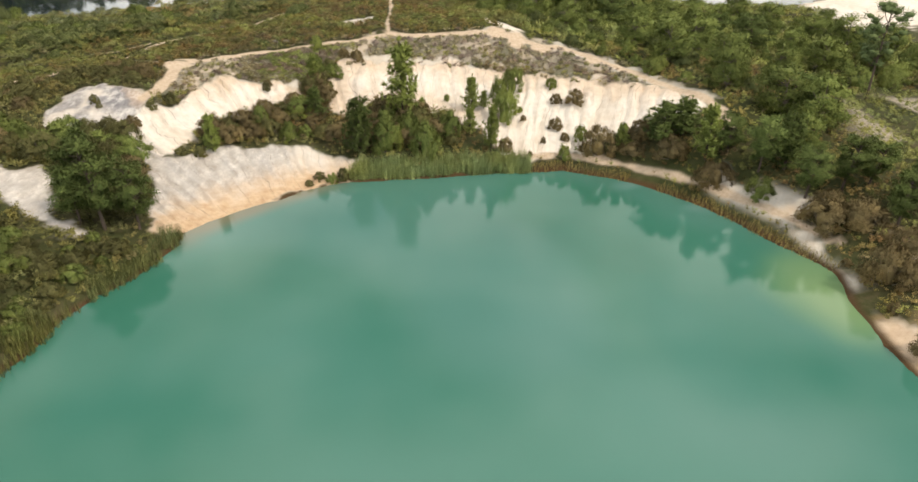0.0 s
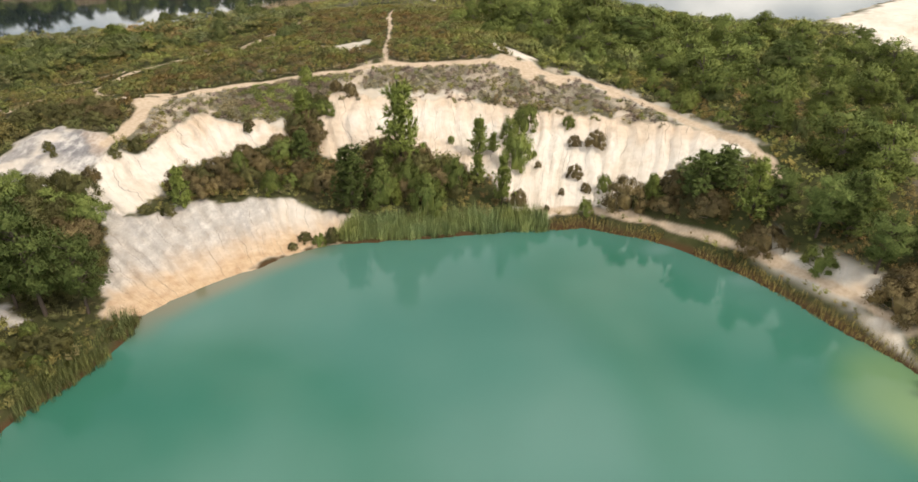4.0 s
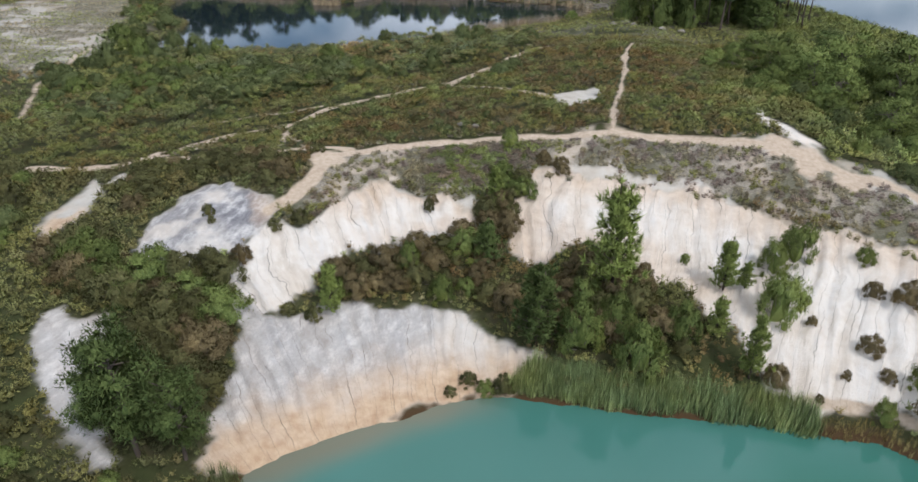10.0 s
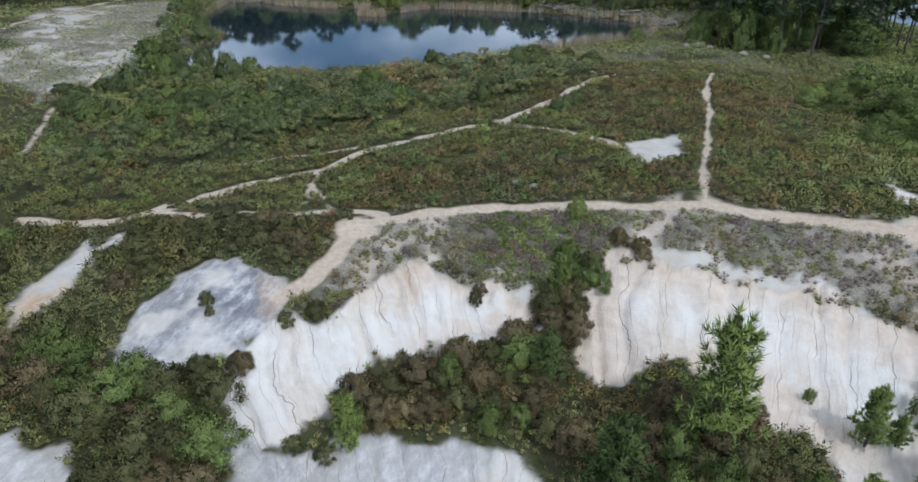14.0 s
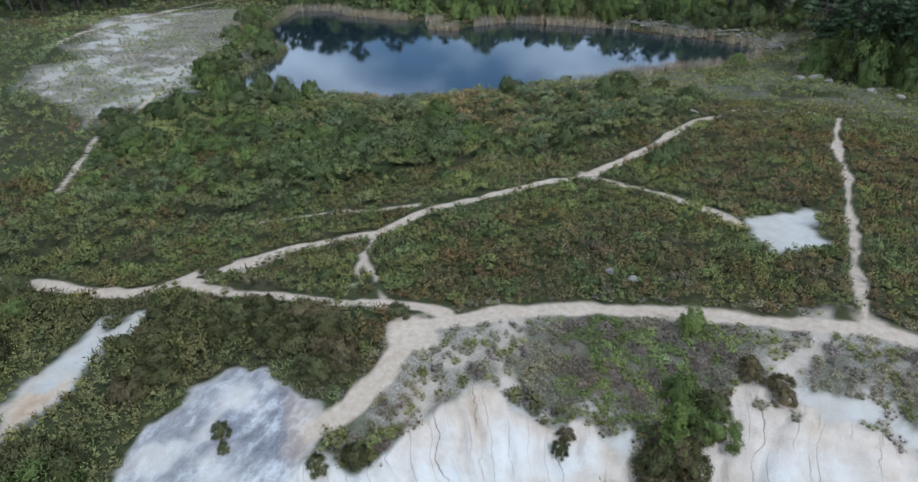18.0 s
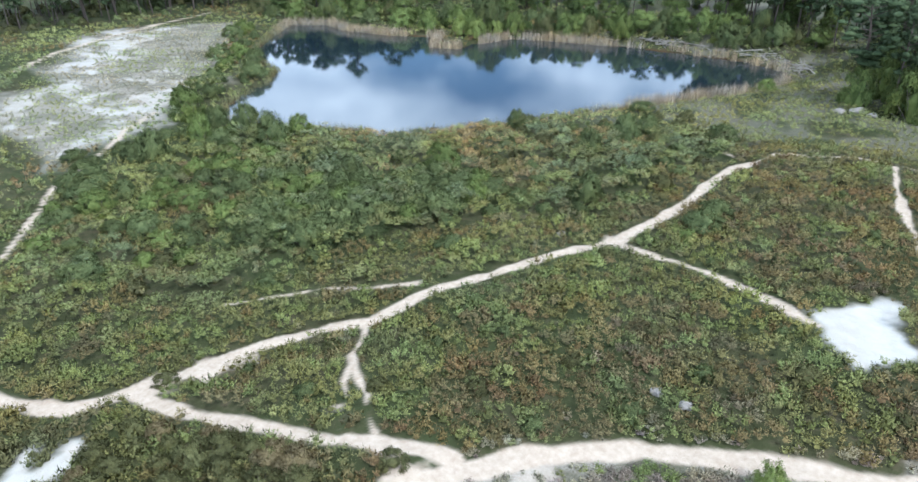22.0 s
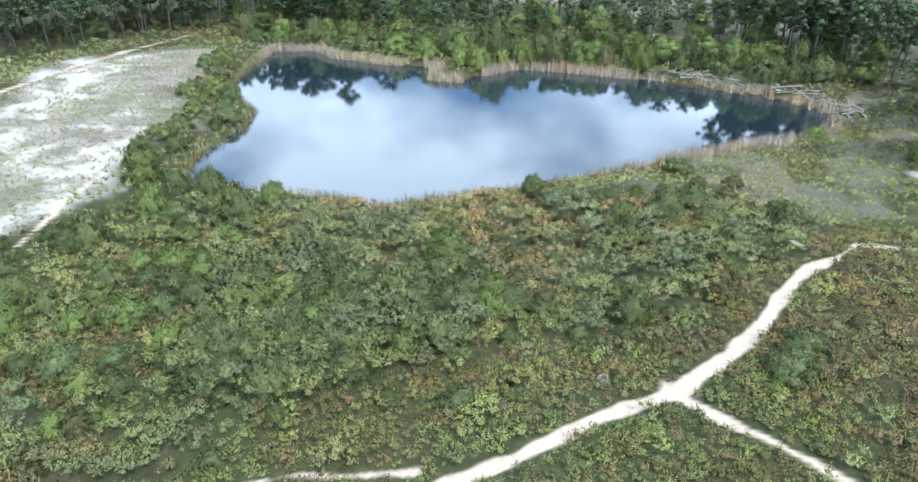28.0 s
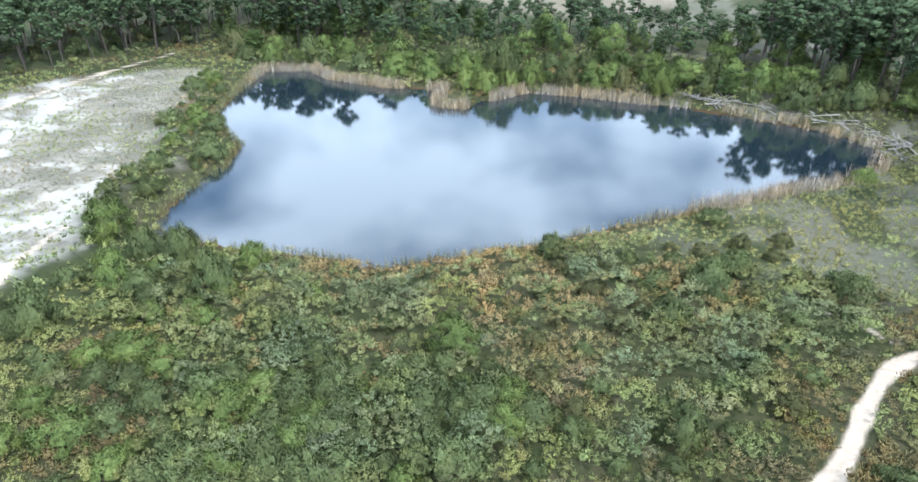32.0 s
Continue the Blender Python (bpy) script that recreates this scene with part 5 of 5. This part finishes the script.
POND_SIDE = [("willow", -46.0, 116.6, 2.2, 1.1), ("willow", -71.4, 102.0, 3.3, 1.5), ("green", -72.4, 96.6, 3.1, 1.2), ("willow", -65.5, 99.8, 3.5, 1.7), ("green", -65.7, 104.0, 2.2, 1.5), ("willow", -74.6, 101.0, 2.6, 1.4),
             ("willow", -71.2, 90.0, 3.2, 1.7), ("green", -80.5, 102.2, 3.6, 2.2), ("willow", -56.8, 98.0, 1.7, 1.1), ("willow", -35.3, 110.0, 2.5, 1.5), ("willow", -32.0, 99.9, 2.7, 1.4), ("green", -46.5, 101.8, 2.5, 2.0),
             ("willow", -33.8, 115.8, 3.0, 1.7), ("willow", -32.7, 119.6, 2.1, 1.3), ("willow", -24.9, 118.5, 1.8, 1.4), ("green", -24.4, 147.2, 1.6, 1.5), ("willow", -35.9, 130.2, 1.4, 1.6)]
FAR_SIDE = [("willow", -73.7, 164.6, 6.3, 2.2), ("lime", -73.2, 158.4, 3.4, 2.1), ("lime", -76.6, 158.9, 2.8, 1.7), ("lime", -71.6, 163.0, 2.6, 1.6), ("willow", -107.5, 160.6, 4.5, 2.0), ("willow", -63.9, 167.3, 3.5, 2.0),
            ("green", -50.3, 168.8, 4.6, 2.3), ("green", -84.0, 160.5, 3.4, 2.2), ("green", -90.0, 160.0, 3.2, 2.4), ("green", -58.0, 169.5, 3.2, 2.3), ("willow", -97.0, 160.5, 3.0, 2.0), ("green", -114.0, 158.0, 3.0, 2.0)]
MOOR_BUSHES = [("furze", -18.9, 66.1, 0.7, 0.5), ("furze", -12.4, 73.1, 0.8, 0.6), ("furze", -10.9, 72.6, 0.9, 0.7), ("furze", -28.1, 56.0, 1.1, 0.8), ("furze", -12.2, 72.8, 0.8, 0.6),
               ("furze", -10.7, 72.1, 0.9, 0.6), ("willow", -22.3, 100.4, 1.3, 1.5), ("willow", -22.7, 97.9, 1.5, 1.6), ("willow", -30.6, 104.9, 1.1, 1.1), ("willow", -33.3, 101.4, 1.2, 1.1),
               ("willow", -25.4, 120.0, 1.4, 1.6), ("green", -23.3, 95.8, 0.8, 0.7), ("lime", -28.5, 90.0, 0.7, 0.6), ("green", -50.8, 83.9, 1.4, 1.3), ("lime", -59.2, 102.9, 1.0, 1.0)]
for row in MOOR_BUSHES + SLOPE + CLAY + WEST_CLAY + EAST_SHORE + EAST_BANKS + EAST_TREES + POND_SIDE + FAR_SIDE:
    stand(*row)
stand("lime", -15.5, 74.6, 1.5, 0.7, "yellow-green broom bush beside the crest path")
stand("pine_tall", 39.9, 64.9, 9.3, 2.4, "lone pine with bare stem above the thicket")


def fill(outline, gap, kinds, heights, spread, least=0.0, limit=400):
    """Plants over an outline, no two closer than gap."""
    xs, ys = [p[0] for p in outline], [p[1] for p in outline]
    px, py = np.array([drawn.uniform(min(xs), max(xs)) for _ in range(5000)]), np.array([drawn.uniform(min(ys), max(ys)) for _ in range(5000)])
    ok = inside(px, py, outline) > least
    ok &= inside(px, py, EAST_CLEAR) < -1.8
    ok &= (inside(px, py, LAGOON_SHORE) < -0.7) & (inside(px, py, POND_SHORE) < -1.0)
    ok &= inside(px, py, PATCH) < -0.6
    for line, w in ((BRANCH, 0.9), (LINK, 0.6), (STUB, 0.7), (CREST_WALK, 1.4), (NORTH_WALK, 1.0), (DIAGONAL, 1.2), (WEST_WALK, 1.2), (LOWER_WALK, 1.0), (JOIN_WALK, 1.2), (FAR_WALK, 1.5)):
        ok &= off_line(px, py, line) > w
    spots = []
    for x, y in zip(px[ok], py[ok]):
        if all((x - a) ** 2 + (y - b) ** 2 > gap * gap for a, b in spots):
            spots.append((float(x), float(y)))
            if len(spots) >= limit:
                break
    for x, y in spots:
        h = drawn.uniform(*(heights(x, y) if callable(heights) else heights))
        stand(drawn.choice(kinds), x, y, h, h * spread * drawn.uniform(0.8, 1.25))


BENCH = [(-23.0, 54.2), (-22.3, 58.6), (-20.0, 60.6), (-17.0, 63.4), (-15.6, 65.2), (-13.4, 65.0), (-13.0, 61.6), (-11.6, 60.2), (-9.8, 60.4), (-8.4, 63.0), (-6.4, 63.8), (-4.2, 62.2), (-2.2, 60.6), (-0.2, 59.4), (1.0, 57.6),
         (-2.0, 57.4), (-8.0, 57.6), (-11.0, 58.6), (-14.3, 59.6), (-18.0, 58.2), (-20.0, 56.8)]
CHUTE = [(-15.8, 66.0), (-13.0, 65.0), (-12.6, 68.0), (-12.8, 71.5), (-15.4, 71.0), (-15.0, 68.0)]
WEST_GORSE = [(-32.5, 52.8), (-30.5, 54.6), (-28.2, 55.8), (-26.8, 53.0), (-25.4, 50.0), (-23.8, 45.5), (-25.0, 43.0), (-28.0, 44.4), (-30.0, 47.6), (-31.2, 49.8), (-34.0, 50.0), (-37.0, 49.5), (-41.0, 52.0), (-37.0, 55.5), (-35.2, 52.8)]
CAPE = [(-36.5, 62.6), (-33.0, 63.4), (-31.0, 62.4), (-29.2, 63.2), (-29.4, 67.0), (-33.0, 67.4), (-43.0, 66.4), (-43.0, 61.0), (-38.0, 57.0)]
fill(BENCH, 1.1, ["furze", "furze", "furze", "furze", "gorse", "green"], (0.8, 1.7), 0.8, 0.35)
fill(CHUTE, 0.95, ["furze", "gorse", "green"], (0.9, 1.7), 0.8, 0.2)
fill(WEST_GORSE, 1.2, ["gorse", "gorse", "gorse", "gorse", "furze", "gorse", "green"], (1.2, 2.3), 0.8, 0.5)
fill(CAPE, 1.15, ["gorse", "gorse", "gorse", "gorse", "gorse", "furze"], (0.7, 1.3), 0.85, 0.5)
fill(GROVE, 1.35, ["willow", "willow", "willow", "green"], (0.9, 2.0), 0.9, 0.2, 120)
fill([(-78, 84), (-64, 72), (-56, 73), (-50, 80), (-58, 84), (-58, 98), (-66, 102), (-76, 99)], 2.1, ["willow", "willow", "willow", "green"], (0.8, 1.8), 0.95, 0.2, 55)
fill([(-56, 72), (-40, 82), (-35, 92), (-38, 104), (-48, 108), (-60, 104)], 3.4, ["willow", "willow", "gorse"], (0.6, 1.2), 0.95, 0.3, 40)
MOOR = [(-43, 70), (-38, 77), (-30, 90), (-27, 96), (-22, 111), (-12, 114), (-10, 98), (-9, 80), (-20, 76.5), (-27, 71)]
fill(MOOR, 3.6, ["gorse", "willow"], (0.45, 0.8), 1.0, 0.6, 44)
fill([(-35, 95), (-29, 97), (-24, 114), (-30, 128), (-38, 124), (-48, 112), (-44, 104)], 2.6, ["willow", "gorse"], (0.6, 1.2), 0.95, 0.4, 60)
fill([(-62, 40), (-46, 44), (-44, 53), (-52, 62), (-64, 62), (-80, 72), (-80, 55)], 2.6, ["gorse", "green", "willow"], (1.2, 2.4), 0.8)
fill([(-27.5, 24), (-24.6, 24), (-24.4, 33), (-22.6, 40), (-25, 41), (-28.5, 36)], 1.25, ["gorse", "gorse", "green"], (0.6, 1.3), 0.85)
fill([(-46, 24), (-27, 24), (-27, 36), (-29, 41), (-38, 42), (-46, 38)], 1.7, ["gorse", "green", "gorse"], (0.8, 1.6), 0.85)
EAST_WOOD = [(-3, 103), (4, 106), (8, 93), (11.5, 84), (16, 78.5), (21, 71), (25.5, 64), (27, 58), (31, 53), (35, 54), (44, 60), (54, 72), (58, 95), (52, 104), (42, 108), (30, 111), (15, 119), (0, 115)]
fill(EAST_WOOD, 6.8, ["broad", "broad", "bank_pine"], (3.2, 5.0), 0.50, 0.5, 46)
fill(EAST_WOOD, 3.4, ["green", "green", "lime", "willow", "broad"], (1.0, 2.3), 0.8, 0.0, 150)
fill([(9, 80), (14, 75), (18, 69), (22, 62), (24, 63), (20, 71), (14, 80), (10, 90), (4, 100), (2, 96), (7, 88)], 2.4, ["green", "willow", "lime", "green"], (0.8, 1.7), 0.8)
PINE_WOOD = [(-142, 116), (-138, 150), (-134, 164), (-113, 166), (-93, 171), (-64, 177), (-47, 180), (-30, 174), (-19, 170), (-13, 160), (-11, 143), (-14.5, 139), (-9, 134), (-4, 131), (8, 140), (16, 150),
             (12, 186), (-30, 204), (-75, 203), (-110, 198), (-150, 192), (-168, 160), (-165, 115)]
fill(PINE_WOOD, 3.3, ["wood_pine"], lambda x, y: (4.6, 7.2) if -104 < x < -40 else (8.5, 12.0), 0.26, 0.0, 400)
fill([(-142, 116), (-138, 150), (-134, 164), (-150, 180), (-168, 160), (-165, 115)], 3.0, ["willow", "gorse"], (0.8, 1.8), 0.9, 0.0, 80)
fill([(-134, 165), (-113, 167), (-93, 171), (-64, 177), (-47, 180), (-30, 175), (-19, 171), (-28, 168), (-47, 170), (-60, 167), (-80, 162), (-104, 161), (-118, 156)], 2.7, ["willow", "gorse", "dark_pine", "green", "willow", "broad"], (1.4, 4.2), 0.62, 0.0, 115)
fill([(-134, 166), (-113, 168), (-93, 173), (-64, 179), (-47, 182), (-30, 177), (-19, 173), (-10, 165), (0, 180), (-30, 196), (-75, 195), (-110, 190), (-140, 184)], 6.0, ["dark_pine", "broad", "broad"], lambda x, y: (3.6, 5.6) if -104 < x < -40 else (5.0, 8.0), 0.42, 0.0, 45)
fill([(-12, 160), (-11, 143), (-14.5, 138), (-9, 132), (8, 138), (8, 150), (-6, 165)], 3.0, ["dark_pine", "green"], (3.0, 6.0), 0.4, 0.0, 40)
fill([(-86, 104), (-84, 112), (-86, 119), (-92, 126), (-101, 131), (-106, 138), (-112, 148), (-116, 146), (-104, 129), (-92, 116), (-87, 104)], 3.0, ["green", "willow", "willow"], (0.7, 2.3), 0.85, 0.0, 34)


# ---- reeds ----
def reed_tufts(seed, count, blades, lean):
    r = np.random.default_rng(seed)
    out = []
    for _ in range(count):
        root = np.c_[r.uniform(-0.12, 0.12, (blades, 2)), np.full(blades, -0.1)]
        tip = root + np.c_[r.normal(0, lean, (blades, 2)), r.uniform(0.75, 1.15, blades)]
        side = r.normal(0, 1, (blades, 3)) * [1, 1, 0]
        side /= np.linalg.norm(side, axis=1)[:, None]
        tris = np.stack([root - side * 0.011, root + side * 0.011, tip], axis=1)
        swell = np.c_[r.normal(0, 0.5, (blades, 2)), np.full(blades, 0.7)]
        out.append(np.concatenate([faced(tris, swell), np.repeat(swell[:, None], 3, axis=1)], axis=1))
    return np.array(out)


STALKS = reed_tufts(9, 12, 13, 0.12)


def reeds(name, x, y, height, tint, seed, label):
    r = np.random.default_rng(seed)
    tint = np.array(tint) * r.uniform(0.7, 1.3, (len(x), 1))
    return blanket(name, x, y, np.asarray(height) * r.uniform(0.75, 1.2, len(x)), tint, REED, label, STALKS, seed, "reeds")


BED = [(-10.1, 53.5), (-4.0, 54.1), (1.0, 54.8), (6.2, 55.5), (6.3, 56.6), (3.5, 56.9), (0.0, 56.5), (-3.2, 55.9), (-8.9, 55.7)]
rx, ry = scatter(-11, 8, 52, 58, 0.15, 31)
ok = inside(rx, ry, BED) + (rough(rx, ry, 0.7, 2) - 0.5) * 0.9 > 0
reeds("reed_bed", rx[ok], ry[ok], np.full(ok.sum(), 1.15), [0.20, 0.26, 0.12], 32, "tall green reeds standing in the lagoon margin")
rx, ry = scatter(-27, -17, 18, 45, 0.24, 33)
d = inside(rx, ry, LAGOON_SHORE)
ok = (d > -1.5) & (d < 0.35) & (rough(rx, ry, 0.5, 2) > 0.36) & (ry < 43.5)
reeds("margin_reeds", rx[ok], ry[ok], np.full(ok.sum(), 1.0), [0.14, 0.165, 0.07], 34, "olive reeds along the lagoon edge")
rx, ry = scatter(6, 27, 34, 58, 0.22, 35)
d = inside(rx, ry, LAGOON_SHORE)
ok = (d > -0.75) & (d < 0.25) & (rough(rx, ry, 0.6, 2) > 0.38) & (ry > 38)
reeds("margin_grass", rx[ok], ry[ok], np.full(ok.sum(), 0.5), [0.24, 0.215, 0.10], 36, "short rusty grass along the lagoon edge")
rx, ry = scatter(-116, -19, 101, 170, 0.36, 37)
d = inside(rx, ry, POND_SHORE)
back = smooth(ry + 0.25 * (rx + 60), 128, 142)
ok = (d > -0.7 - 0.7 * back) & (d < 0.2 + 0.5 * back) & (rough(rx, ry, 0.25, 2) > 0.30) & ~((rx > -50) & (ry > 145) & (rough(rx, ry, 0.9, 2) > 0.42))
back = back[ok][:, None]
reeds("pond_reeds", rx[ok], ry[ok], 1.0 + 0.5 * back[:, 0], np.array([0.22, 0.225, 0.125]) * (1 - back) + np.array([0.42, 0.37, 0.305]) * back, 38, "pale dry reeds fringing the dark pond")


# ---- fallen wood and stones ----
def log_mesh(seed):
    r = np.random.default_rng(seed)
    pts, rad = fork(r, (-0.5, 0, 0.03), (1, 0, 0.05), 1.0, 0.022, 0.12, 5)
    tubes = [tube(pts, rad, 6)]
    for k in range(3):
        a = r.uniform(-1, 1)
        bp, br = fork(r, pts[r.integers(1, 5)], (0.6, a, r.uniform(0.1, 0.6)), r.uniform(0.15, 0.35), 0.010, 0.2, 3)
        tubes.append(tube(bp, br, 4))
    return stem_mesh("log", tubes, DEAD)


LOGS = [log_mesh(k) for k in range(5)]
BANK = [(-47.0, 168.0), (-40.5, 167.2), (-33.2, 166.6), (-26.3, 165.0), (-21.5, 160.5), (-20.5, 156.0)]
for k in range(70):
    i = drawn.randrange(len(BANK) - 1)
    f = drawn.random()
    x = BANK[i][0] + (BANK[i + 1][0] - BANK[i][0]) * f + drawn.uniform(-0.8, 0.8)
    y = BANK[i][1] + (BANK[i + 1][1] - BANK[i][1]) * f + drawn.uniform(-0.6, 2.2)
    z = float(level(x, y))
    s = drawn.uniform(2.2, 5.0)
    ob = new("fallen_log", LOGS[k % 5])
    ob.matrix_basis = pose(x, y, z + 0.02, drawn.uniform(-8, 8), drawn.uniform(-14, 14), drawn.uniform(0, 360)) @ Matrix.Diagonal((s, s, s, 1))
    tagged(ob, "pale dead fallen log on the pond bank", "log", "fallen logs on the pond bank")


def boulder(seed, x, y, size):
    bm = bmesh.new()
    bmesh.ops.create_icosphere(bm, subdivisions=3, radius=1.0)
    for v in bm.verts:
        n = noise.noise(v.co * 1.3 + Vector((seed * 7.0, 0, 0)))
        v.co *= 1.0 + 0.35 * n
        v.co.z *= 0.6
    me = bpy.data.meshes.new("boulder")
    bm.to_mesh(me)
    bm.free()
    me.materials.append(DEAD)
    for p in me.polygons:
        p.use_smooth = True
    z = float(level(x, y))
    ob = new("boulder", me)
    ob.matrix_basis = pose(x, y, z + size * 0.25, 0, 0, seed * 50) @ Matrix.Diagonal((size, size, size, 1))
    tagged(ob, "pale grey weathered boulder lying among low plants", "rock", "boulders")


for k, (x, y, s) in enumerate([(-31.7, 93.5, 0.32), (-20.9, 78.4, 0.32), (-19.5, 77.9, 0.32), (-13.9, 135.4, 0.8), (-15.6, 135.2, 0.6), (-12.4, 134.4, 0.5), (-8.0, 131.6, 0.5), (-5.2, 130.0, 0.45)]):
    boulder(k, x, y, s)
